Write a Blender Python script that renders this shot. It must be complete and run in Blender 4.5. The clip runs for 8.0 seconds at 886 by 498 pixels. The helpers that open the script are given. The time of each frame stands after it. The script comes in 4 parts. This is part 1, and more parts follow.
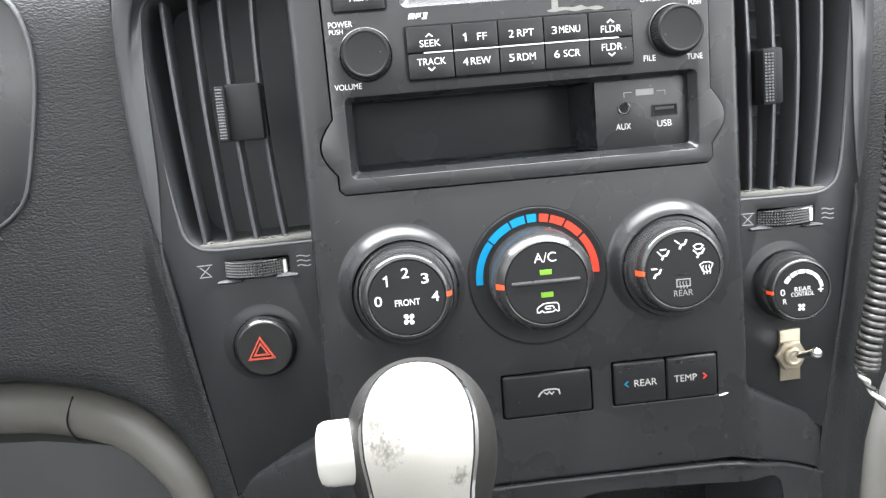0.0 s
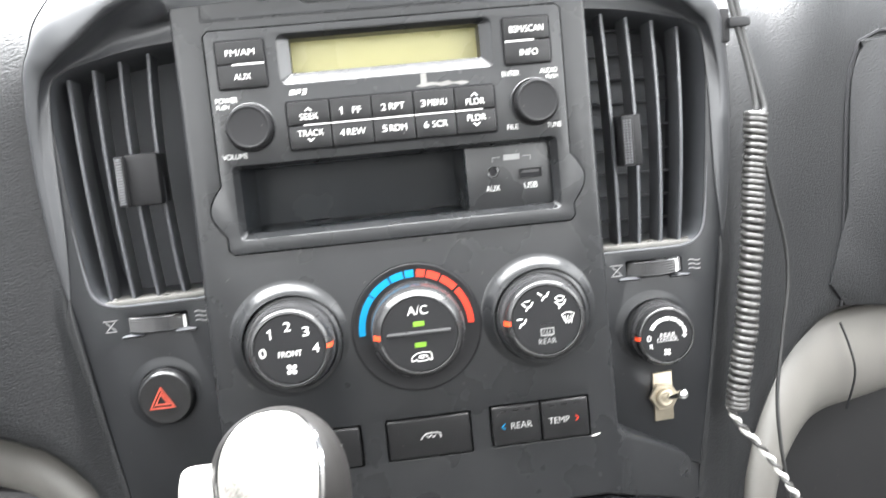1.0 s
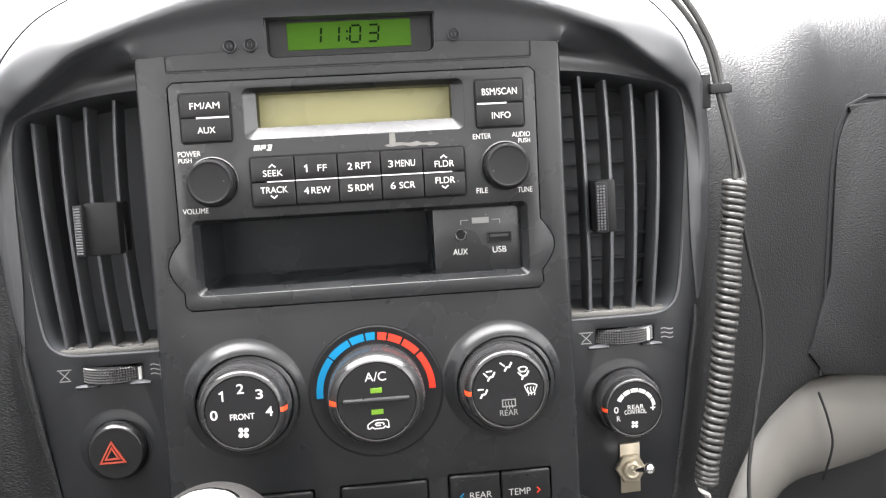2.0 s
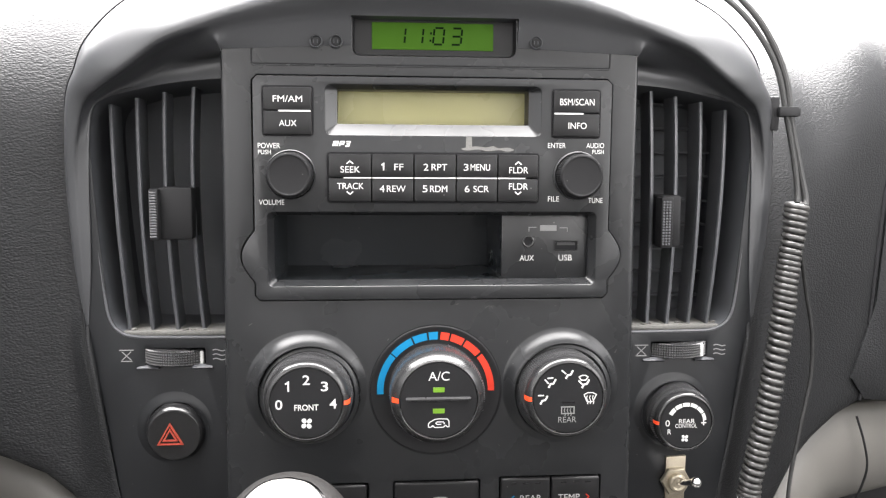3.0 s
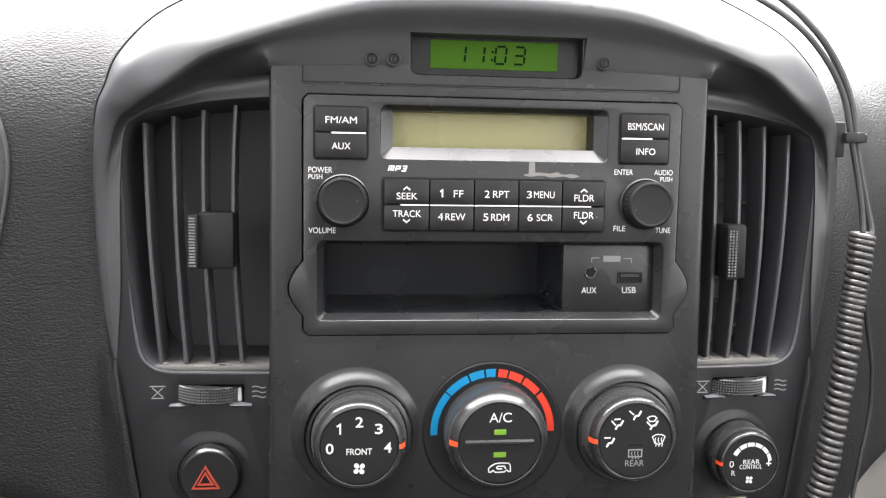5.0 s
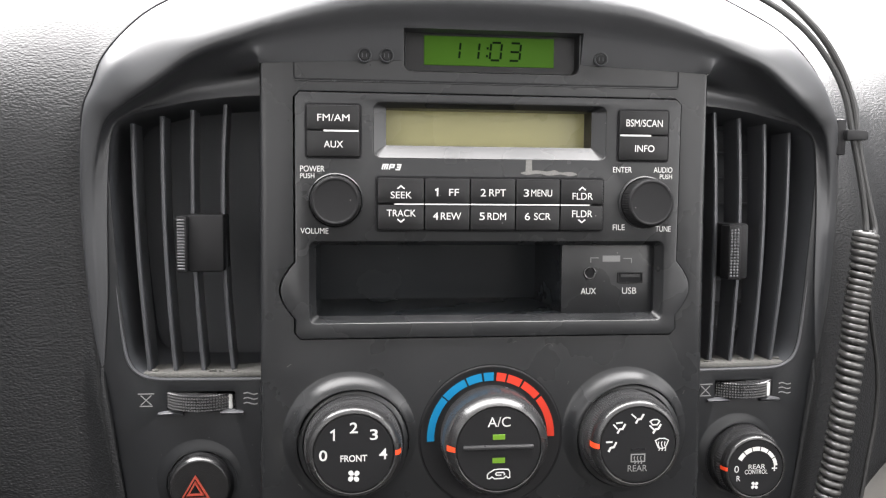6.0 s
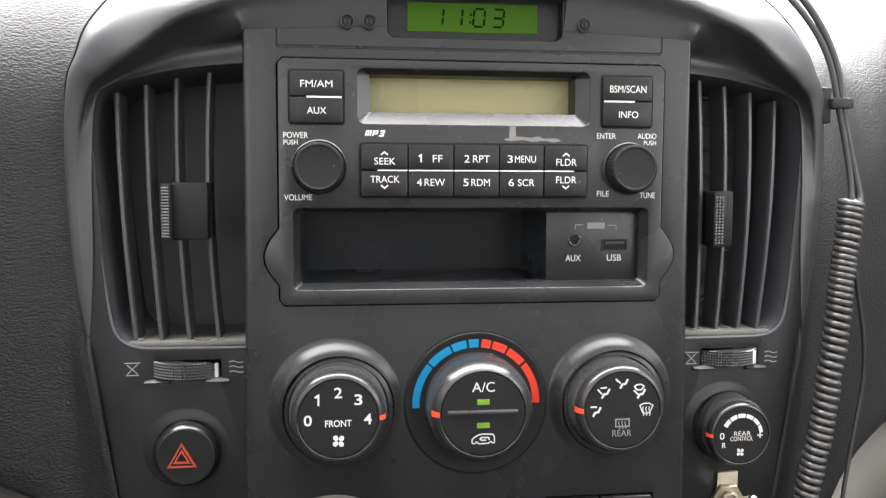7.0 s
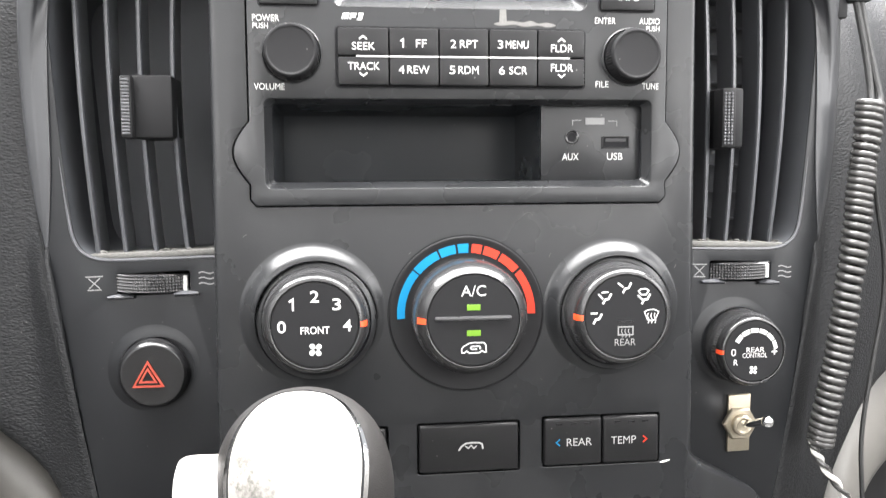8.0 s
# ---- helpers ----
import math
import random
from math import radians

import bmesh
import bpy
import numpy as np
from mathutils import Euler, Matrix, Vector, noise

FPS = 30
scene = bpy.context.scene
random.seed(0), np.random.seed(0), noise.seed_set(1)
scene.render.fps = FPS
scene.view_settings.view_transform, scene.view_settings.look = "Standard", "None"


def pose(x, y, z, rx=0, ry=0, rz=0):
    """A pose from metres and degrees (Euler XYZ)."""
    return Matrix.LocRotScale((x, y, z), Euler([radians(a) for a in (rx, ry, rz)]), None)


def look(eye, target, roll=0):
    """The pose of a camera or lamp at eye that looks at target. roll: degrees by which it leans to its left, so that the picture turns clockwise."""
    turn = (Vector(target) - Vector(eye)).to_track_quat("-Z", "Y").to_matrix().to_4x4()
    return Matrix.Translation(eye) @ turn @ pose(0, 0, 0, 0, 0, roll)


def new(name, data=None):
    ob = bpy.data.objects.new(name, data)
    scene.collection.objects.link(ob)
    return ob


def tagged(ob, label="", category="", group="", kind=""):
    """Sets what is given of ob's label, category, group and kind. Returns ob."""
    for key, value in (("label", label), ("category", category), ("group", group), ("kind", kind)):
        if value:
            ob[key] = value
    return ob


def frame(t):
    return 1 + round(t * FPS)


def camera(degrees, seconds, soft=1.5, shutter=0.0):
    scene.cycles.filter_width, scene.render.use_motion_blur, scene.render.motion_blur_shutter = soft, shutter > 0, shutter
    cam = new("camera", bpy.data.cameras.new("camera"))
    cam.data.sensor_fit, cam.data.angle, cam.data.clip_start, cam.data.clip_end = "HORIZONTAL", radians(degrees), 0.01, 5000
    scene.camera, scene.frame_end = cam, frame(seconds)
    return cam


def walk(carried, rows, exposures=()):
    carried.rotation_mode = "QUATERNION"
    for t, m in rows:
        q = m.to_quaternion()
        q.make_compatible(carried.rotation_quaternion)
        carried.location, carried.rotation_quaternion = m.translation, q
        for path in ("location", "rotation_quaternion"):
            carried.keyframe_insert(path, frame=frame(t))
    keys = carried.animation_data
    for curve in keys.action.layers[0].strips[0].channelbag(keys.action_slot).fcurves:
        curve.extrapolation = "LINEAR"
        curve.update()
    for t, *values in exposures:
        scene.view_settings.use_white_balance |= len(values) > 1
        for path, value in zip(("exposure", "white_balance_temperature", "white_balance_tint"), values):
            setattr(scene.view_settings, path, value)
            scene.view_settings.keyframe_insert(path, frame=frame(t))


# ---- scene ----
# All places below are in the console's own axes: x right, y away from the seats, z up along the panel. BASE leans
# the console back and lifts it to its height over the cab floor.
BASE = pose(0, 0, 0.80, -25, 0, 0)
cam = camera(57.89, 8.0, 1.2, 0.26)
PATH = [
    (0, (-0.0743, -0.4033, -0.0256), (-0.0063, 0.5817, -0.1842), -4.95),
    (0.3, (-0.0718, -0.4304, -0.0311), (0.0006, 0.5560, -0.1785), -4.82),
    (0.5, (-0.0599, -0.4381, -0.0242), (0.0179, 0.5476, -0.1737), -4.86),
    (1, (-0.0179, -0.4416, -0.0181), (0.0681, 0.5485, -0.1285), -5.59),
    (1.2, (-0.0006, -0.4393, -0.0283), (0.0908, 0.5540, -0.0980), -5.68),
    (2.3, (0.0065, -0.4279, 0.0139), (0.0884, 0.5639, -0.0842), -2.08),
    (2.5, (-0.0162, -0.4324, 0.0088), (0.0678, 0.5594, -0.0869), -1.34),
    (3, (-0.0313, -0.4314, 0.0125), (0.0527, 0.5600, -0.0879), 0.28),
    (3.5, (-0.0452, -0.4117, 0.0125), (0.0453, 0.5791, -0.0883), 0.81),
    (4, (-0.0599, -0.4027, 0.0141), (0.0407, 0.5868, -0.0898), 0.82),
    (4.5, (-0.0639, -0.4006, 0.0165), (0.0410, 0.5882, -0.0895), 0.57),
    (5, (-0.0718, -0.3999, 0.0210), (0.0423, 0.5895, -0.0680), 0.84),
    (6.5, (-0.0681, -0.3878, 0.0074), (0.0528, 0.6026, -0.0603), 0.25),
    (7, (-0.0633, -0.3932, -0.0016), (0.0569, 0.5967, -0.0766), 0.14),
    (7.5, (-0.0558, -0.3901, -0.0305), (0.0598, 0.6020, -0.0794), -0.55),
    (8, (-0.0528, -0.3656, -0.0501), (0.0651, 0.6242, -0.1291), -0.45),
]
STOPS = [(0, 0.03, 6300, 8), (0.5, 0.53, 6300, 8), (1, 0.48, 6350, 9), (1.2, 0.40, 6400, 9), (2.3, -0.42, 6550, 12), (2.5, -0.47, 6550, 12), (3.5, -0.42, 6550, 12), (4.5, -0.47, 6550, 12), (5, -0.62, 6550, 12), (6.5, -0.83, 6550, 12), (7, -0.80, 6550, 12), (7.5, -0.37, 6550, 11), (8, 0.18, 6500, 11)]
walk(cam, [(t, BASE @ look(eye, target, roll)) for t, eye, target, roll in PATH], STOPS)

# ---- world and light ----
world = bpy.data.worlds.new("overcast")
scene.world = world
world.use_nodes = True
wn = world.node_tree
sky = wn.nodes.new("ShaderNodeTexSky")
sky.sky_type, sky.sun_disc = "NISHITA", False
sky.sun_elevation, sky.sun_rotation = radians(50), radians(150)
grey = wn.nodes.new("ShaderNodeHueSaturation")
grey.inputs["Saturation"].default_value = 0.15
wn.links.new(sky.outputs["Color"], grey.inputs["Color"])
wn.links.new(grey.outputs["Color"], wn.nodes["Background"].inputs["Color"])
wn.nodes["Background"].inputs["Strength"].default_value = 0.15


def window_light(name, m, sx, sy, watts):
    lamp = bpy.data.lights.new(name, "AREA")
    lamp.shape, lamp.size, lamp.size_y, lamp.energy = "RECTANGLE", sx, sy, watts
    lamp.color = (1.0, 0.995, 0.985)
    new(name, lamp).matrix_basis = m


window_light("windscreen_light", look((0, 0.39, 1.215), (0, 0.39 - 0.61, 1.215 - 0.79)), 1.45, 0.92, 235)
# lamps at unseen side windows; the rear pair is added fill tilted to the headlining
for name, x, y, up, sx, watts in (("left_window_light", -0.83, -0.38, 1.3, 0.8, 5), ("right_window_light", 0.83, -0.38, 1.3, 0.8, 14),
                              ("left_rear_fill_light", -0.84, -1.20, 2.3, 0.68, 40), ("right_rear_fill_light", 0.84, -1.20, 2.3, 0.68, 36)):
    window_light(name, look((x * 0.9, y, 1.16), (0, y, up)), sx, 0.46, watts)


# ---- materials ----
def mat(name, color, rough=0.5, metal=0.0, grain=0.0, grain_scale=3000.0, var=0.12, spec=0.5, emit=0.0, leather=0.0, dust=0.0, coat=0.0):
    """A node material: base colour with slow and fine variation, fine relief, and dust specks."""
    m = bpy.data.materials.new(name)
    m.use_nodes = True
    nt = m.node_tree
    n, ln = nt.nodes, nt.links
    b = n["Principled BSDF"]
    b.inputs["Roughness"].default_value, b.inputs["Metallic"].default_value = rough, metal
    b.inputs["Specular IOR Level"].default_value = spec
    b.inputs["Coat Weight"].default_value = coat
    tc = n.new("ShaderNodeTexCoord")
    slow, fine = n.new("ShaderNodeTexNoise"), n.new("ShaderNodeTexNoise")
    slow.inputs["Scale"].default_value, slow.inputs["Detail"].default_value = 22.0, 4.0
    fine.inputs["Scale"].default_value, fine.inputs["Detail"].default_value = grain_scale, 2.0
    for t in (slow, fine):
        ln.new(tc.outputs["Object"], t.inputs["Vector"])
    both = n.new("ShaderNodeMath")
    both.operation = "ADD"
    ln.new(slow.outputs["Fac"], both.inputs[0])
    ln.new(fine.outputs["Fac"], both.inputs[1])
    ramp = n.new("ShaderNodeMapRange")
    ramp.inputs["From Min"].default_value, ramp.inputs["From Max"].default_value = 0.6, 1.4
    ramp.inputs["To Min"].default_value, ramp.inputs["To Max"].default_value = 1 - var, 1 + var
    ln.new(both.outputs[0], ramp.inputs["Value"])
    tint = n.new("ShaderNodeVectorMath")
    tint.operation = "SCALE"
    tint.inputs[0].default_value = color
    ln.new(ramp.outputs["Result"], tint.inputs["Scale"])
    colour = tint.outputs["Vector"]
    if dust:
        sp = n.new("ShaderNodeTexVoronoi")
        sp.inputs["Scale"].default_value = 170.0
        ln.new(tc.outputs["Object"], sp.inputs["Vector"])
        cut = n.new("ShaderNodeMapRange")
        cut.inputs["From Min"].default_value, cut.inputs["From Max"].default_value = 0.075, 0.04
        ln.new(sp.outputs["Distance"], cut.inputs["Value"])
        pick = n.new("ShaderNodeMapRange")
        pick.inputs["From Min"].default_value, pick.inputs["From Max"].default_value = 0.60, 0.68
        ln.new(sp.outputs["Color"], pick.inputs["Value"])
        times = n.new("ShaderNodeMath")
        times.operation = "MULTIPLY"
        ln.new(cut.outputs["Result"], times.inputs[0])
        ln.new(pick.outputs["Result"], times.inputs[1])
        amount = n.new("ShaderNodeMath")
        amount.operation = "MULTIPLY"
        amount.inputs[1].default_value = dust
        ln.new(times.outputs[0], amount.inputs[0])
        mix = n.new("ShaderNodeMix")
        mix.data_type = "RGBA"
        mix.inputs["B"].default_value = (0.17, 0.165, 0.16, 1)
        ln.new(amount.outputs[0], mix.inputs["Factor"])
        ln.new(colour, mix.inputs["A"])
        colour = mix.outputs["Result"]
    ln.new(colour, b.inputs["Base Color"])
    rr = n.new("ShaderNodeMapRange")
    rr.inputs["From Min"].default_value, rr.inputs["From Max"].default_value = 0.3, 0.7
    rr.inputs["To Min"].default_value, rr.inputs["To Max"].default_value = max(rough - 0.06, 0.02), min(rough + 0.06, 1)
    ln.new(slow.outputs["Fac"], rr.inputs["Value"])
    ln.new(rr.outputs["Result"], b.inputs["Roughness"])
    height = None
    if leather:
        mp = n.new("ShaderNodeMapping")
        mp.inputs["Scale"].default_value = (0.72, 1.0, 1.25)
        ln.new(tc.outputs["Object"], mp.inputs["Vector"])
        warp = n.new("ShaderNodeTexNoise")
        warp.inputs["Scale"].default_value, warp.inputs["Detail"].default_value = 420.0, 2.0
        ln.new(mp.outputs["Vector"], warp.inputs["Vector"])
        shift = n.new("ShaderNodeVectorMath")
        shift.operation = "MULTIPLY_ADD"
        shift.inputs[1].default_value = (0.0013, 0.0013, 0.0013)
        ln.new(warp.outputs["Color"], shift.inputs[0])
        ln.new(mp.outputs["Vector"], shift.inputs[2])
        cells = n.new("ShaderNodeTexVoronoi")
        cells.feature = "SMOOTH_F1"
        cells.inputs["Scale"].default_value, cells.inputs["Smoothness"].default_value = 740.0, 0.35
        ln.new(shift.outputs["Vector"], cells.inputs["Vector"])
        dome = n.new("ShaderNodeMath")
        dome.operation = "SUBTRACT"
        dome.inputs[0].default_value = 1.0
        ln.new(cells.outputs["Distance"], dome.inputs[1])
        height, strength, dist = dome.outputs[0], leather, 0.0011
    elif grain:
        height, strength, dist = fine.outputs["Fac"], grain, 0.0002
    if height is not None:
        bump = n.new("ShaderNodeBump")
        bump.inputs["Strength"].default_value, bump.inputs["Distance"].default_value = strength, dist
        ln.new(height, bump.inputs["Height"])
        ln.new(bump.outputs["Normal"], b.inputs["Normal"])
    if emit:
        b.inputs["Emission Color"].default_value = (*color, 1)
        b.inputs["Emission Strength"].default_value = emit
    return m


PANEL = mat("charcoal_plastic", (0.0115, 0.0120, 0.0130), 0.29, grain=0.08, grain_scale=1700, dust=0.6, spec=0.36)
SIDE = mat("dark_side_plastic", (0.0085, 0.0090, 0.0100), 0.38, grain=0.08, grain_scale=1700, dust=0.4, spec=0.26)
HOOD = mat("hood_plastic", (0.0265, 0.0275, 0.0297), 0.40, grain=0.12, grain_scale=2400, spec=0.5)
PAD = mat("grained_dash_vinyl", (0.0085, 0.0089, 0.0096), 0.46, leather=0.3, dust=0.3, spec=0.25)
FACE = mat("radio_plastic", (0.0125, 0.0130, 0.0140), 0.27, grain=0.06, grain_scale=1700, dust=0.7, spec=0.36)
BLACK = mat("satin_black_plastic", (0.010, 0.010, 0.0105), 0.34, spec=0.2, grain=0.2, dust=0.5)
KNOB = mat("knob_black_plastic", (0.0105, 0.0105, 0.0112), 0.5, grain=0.25, dust=0.6, spec=0.14)
GLOSS = mat("gloss_black_plastic", (0.010, 0.010, 0.011), 0.16, dust=0.4)
SHEEN = mat("satin_knob_shoulder", (0.014, 0.014, 0.0145), 0.25, spec=0.6)
DUCT = mat("duct_plastic", (0.050, 0.0525, 0.058), 0.6)
WELL = mat("pocket_plastic", (0.0130, 0.0150, 0.0172), 0.26, dust=0.3, spec=0.15)
SKIRT = mat("ribbed_skirt_plastic", (0.026, 0.026, 0.027), 0.26, spec=0.6)
SMEARED = mat("smeared_gloss_plastic", (0.0075, 0.0075, 0.008), 0.22, var=0.7, dust=0.8, spec=0.5)
RUBBER = mat("soft_touch_black", (0.018, 0.018, 0.019), 0.6, grain=0.3)
VOID = mat("unlit_black", (0.012, 0.012, 0.013), 0.8, spec=0.1)
SLAT = mat("vent_slat_plastic", (0.046, 0.0475, 0.052), 0.36, grain=0.2, dust=0.5)
DUSTY = mat("dusty_plastic", (0.078, 0.076, 0.071), 0.8, var=0.4, grain=0.5, grain_scale=900)
WHITE = mat("white_print", (0.47, 0.47, 0.46), 0.6)
WORN = mat("worn_white_print", (0.29, 0.29, 0.285), 0.6, var=0.5)
GREYP = mat("grey_print", (0.155, 0.155, 0.155), 0.6)
RED = mat("red_print", (0.42, 0.028, 0.013), 0.6, spec=0.2)
BLUE = mat("blue_print", (0.0, 0.135, 0.275), 0.6, spec=0.2)
ORANGE = mat("orange_pointer", (0.72, 0.06, 0.015), 0.4)
REDDIM = mat("hazard_red_print", (0.26, 0.030, 0.014), 0.5)
LED = mat("green_lamp", (0.085, 0.19, 0.003), 0.5, emit=0.13)
LCDGREEN = mat("clock_lcd_green", (0.024, 0.066, 0.003), 0.6, emit=0.5, var=0.05, spec=0.1)
LCDINK = mat("lcd_ink", (0.003, 0.010, 0.002), 0.8, spec=0.05)
LCDRADIO = mat("radio_lcd_olive", (0.26, 0.245, 0.118), 0.30, var=0.04, spec=0.3)
SILVER = mat("silver_paint", (0.50, 0.49, 0.465), 0.36, metal=0.4, var=0.08)
CHROME = mat("chrome", (0.80, 0.80, 0.80), 0.10, metal=1.0)
STEEL = mat("aged_steel", (0.36, 0.32, 0.25), 0.42, metal=0.85, var=0.35)
LEATHER = mat("worn_black_leather", (0.012, 0.0112, 0.0108), 0.5, grain=0.6, grain_scale=1600, spec=0.3, dust=0.4)
TRIM = mat("light_grey_trim", (0.092, 0.088, 0.081), 0.45, grain=0.2, grain_scale=2200)
CORD = mat("cord_rubber", (0.040, 0.039, 0.038), 0.30, spec=0.6, var=0.2)
LEAD = mat("cord_sheath", (0.022, 0.022, 0.022), 0.5, spec=0.3, var=0.2)
SCUFF = mat("scuffed_residue", (0.115, 0.112, 0.107), 0.75, var=0.35, grain=0.5, grain_scale=1200)
CLOTH = mat("headlining_cloth", (0.72, 0.72, 0.715), 0.9)
LINER = mat("cab_lining", (0.09, 0.088, 0.085), 0.8)
# the unseen floor is kept pale to bounce light up under the hood
CARPET = mat("cab_carpet", (0.15, 0.148, 0.145), 0.95)
PALE = mat("pale_cord_strand", (0.62, 0.61, 0.58), 0.5)


# ---- building helpers, lengths in millimetres ----
def thing(name, x=0, y=0, z=0, label="", category="", group="", kind=""):
    ob = new(name)
    ob.empty_display_size = 0.01
    ob.matrix_basis = BASE @ Matrix.Translation((x / 1000, y / 1000, z / 1000))
    return tagged(ob, label, category, group, kind)


def part(name, bm, material, parent, label="", at=(0, 0, 0), sharp=32):
    """Links a bmesh, in millimetres, as one mesh object under a thing or under a part."""
    bmesh.ops.recalc_face_normals(bm, faces=bm.faces)
    for v in bm.verts:
        v.co = v.co / 1000
    level = bm.faces.layers.int.get("level")
    for f in bm.faces:
        f.smooth = not (level and f[level])
    me = bpy.data.meshes.new(name)
    bm.to_mesh(me)
    bm.free()
    if level:
        me.attributes.remove(me.attributes["level"])
    me.set_sharp_from_angle(angle=radians(sharp))
    me.materials.append(material)
    ob = new(name, me)
    ob.parent = parent
    ob.matrix_basis = Matrix.Translation((at[0] / 1000, at[1] / 1000, at[2] / 1000))
    if label:
        ob["label"] = label
    return ob


def level_faces(bm, faces):
    """Marks faces that stay plane, so that no rounded edge bends their shading."""
    level = bm.faces.layers.int["level"]
    for f in faces:
        f[level] = 1


def box(x0, x1, y0, y1, z0, z1, r=0.0, seg=2):
    bm = bmesh.new()
    bm.faces.layers.int.new("level")
    bmesh.ops.create_cube(bm, size=1)
    for v in bm.verts:
        v.co = ((x0 + x1) / 2 + v.co.x * (x1 - x0), (y0 + y1) / 2 + v.co.y * (y1 - y0), (z0 + z1) / 2 + v.co.z * (z1 - z0))
    if r:
        bmesh.ops.bevel(bm, geom=bm.edges[:], offset=r, segments=seg, affect="EDGES", profile=0.5)
        bm.normal_update()
        level_faces(bm, [f for f in bm.faces if max(abs(c) for c in f.normal) > 0.9999])
    return bm


def rounded(x0, x1, z0, z1, r, n=5):
    """The outline of a rounded rectangle, counter-clockwise."""
    out = []
    for cx, cz, a in ((x1 - r, z1 - r, 0), (x0 + r, z1 - r, 90), (x0 + r, z0 + r, 180), (x1 - r, z0 + r, 270)):
        for i in range(n + 1):
            t = radians(a + 90 * i / n)
            out.append((cx + r * math.cos(t), cz + r * math.sin(t)))
    return out


def smooth_loop(points, n=6, closed=True):
    """Catmull-Rom through points of any dimension."""
    p = [Vector(q) for q in points]
    out, count = [], len(p)
    for i in range(count if closed else count - 1):
        a, b, c, d = (p[(i + k) % count] if closed else p[min(max(i + k, 0), count - 1)] for k in (-1, 0, 1, 2))
        for k in range(n):
            t = k / n
            out.append(0.5 * (2 * b + (c - a) * t + (2 * a - 5 * b + 4 * c - d) * t * t + (3 * b - a - 3 * c + d) * t ** 3))
    if not closed:
        out.append(p[-1])
    return out


def inset(loop, d):
    """The outline moved inwards by d (counter-clockwise loops)."""
    out, n = [], len(loop)
    for i in range(n):
        a, b, c = Vector(loop[i - 1]), Vector(loop[i]), Vector(loop[(i + 1) % n])
        u, v = (b - a), (c - b)
        u, v = (u.normalized() if u.length > 1e-9 else v.normalized()), (v.normalized() if v.length > 1e-9 else u.normalized())
        na, nb = Vector((-u.y, u.x)), Vector((-v.y, v.x))
        m = na + nb
        m = m / max(m.length_squared / 2, 0.35)
        out.append((b.x + m.x * d, b.y + m.y * d))
    return out


def ring(bm, loop, y):
    return [bm.verts.new((p[0], y(p[0], p[1]) if callable(y) else y, p[1])) for p in loop]


def bridge(bm, a, b):
    n = len(a)
    for i in range(n):
        bm.faces.new((a[i], a[(i + 1) % n], b[(i + 1) % n], b[i]))


def plate(outline, y0, y1, bevel=0.5, holes=(), hole_bevel=0.4, seg=2):
    """A plate between y0 (its front) and y1 with rounded front edges, and openings right through it."""
    bm = bmesh.new()
    bm.faces.layers.int.new("level")
    front = []
    for k, loop in enumerate((outline, *holes)):
        b, sign = (bevel, 1) if k == 0 else (hole_bevel, -1)
        last = ring(bm, loop, y1)
        for s in range(seg + 1):
            a = radians(90 * s / seg)
            lp = inset(loop, sign * b * (1 - math.cos(a))) if s else loop
            if callable(y0):
                cur = ring(bm, lp, lambda x, z, a=a: y0(x, z) + b * (1 - math.sin(a)))
            else:
                cur = ring(bm, lp, y0 + b * (1 - math.sin(a)))
            bridge(bm, last, cur)
            last = cur
        front.append(last)
    if holes:
        edges = []
        for last in front:
            edges += [bm.edges.get((last[i], last[(i + 1) % len(last)])) for i in range(len(last))]
        made = bmesh.ops.triangle_fill(bm, use_beauty=True, use_dissolve=False, edges=edges)["geom"]
        made = [g for g in made if isinstance(g, bmesh.types.BMFace)]
    else:
        made = [bm.faces.new(front[0])]
    if not callable(y0):
        level_faces(bm, made)
    return bm


def well(outline, y0, inner, y1, floor=True):
    """A recess: walls from an opening's edge at y0 to a smaller loop at y1, closed by a floor."""
    bm = bmesh.new()
    a, b = ring(bm, outline, y0), ring(bm, inner, y1)
    bridge(bm, a, b)
    if floor:
        bm.faces.new(b)
    return bm


def lathe(profile, seg=64, cx=0, cz=0, knurl=None):
    """Turns (radius, y) pairs about the y axis. knurl: (first, last, depth): rows of the profile that are ribbed."""
    bm = bmesh.new()
    rows = []
    for k, (r, y) in enumerate(profile):
        if r < 1e-6:
            rows.append([bm.verts.new((cx, y, cz))])
            continue
        row = []
        for i in range(seg):
            a = 2 * math.pi * i / seg
            q = r - (knurl[2] if knurl and knurl[0] <= k <= knurl[1] and i % 2 else 0)
            row.append(bm.verts.new((cx + q * math.cos(a), y, cz + q * math.sin(a))))
        rows.append(row)
    for a, b in zip(rows, rows[1:]):
        if len(a) == 1 and len(b) == 1:
            continue
        for i in range(seg):
            j = (i + 1) % seg
            if len(a) == 1:
                bm.faces.new((a[0], b[i], b[j]))
            elif len(b) == 1:
                bm.faces.new((a[i], b[0], a[j]))
            else:
                bm.faces.new((a[i], b[i], b[j], a[j]))
    return bm


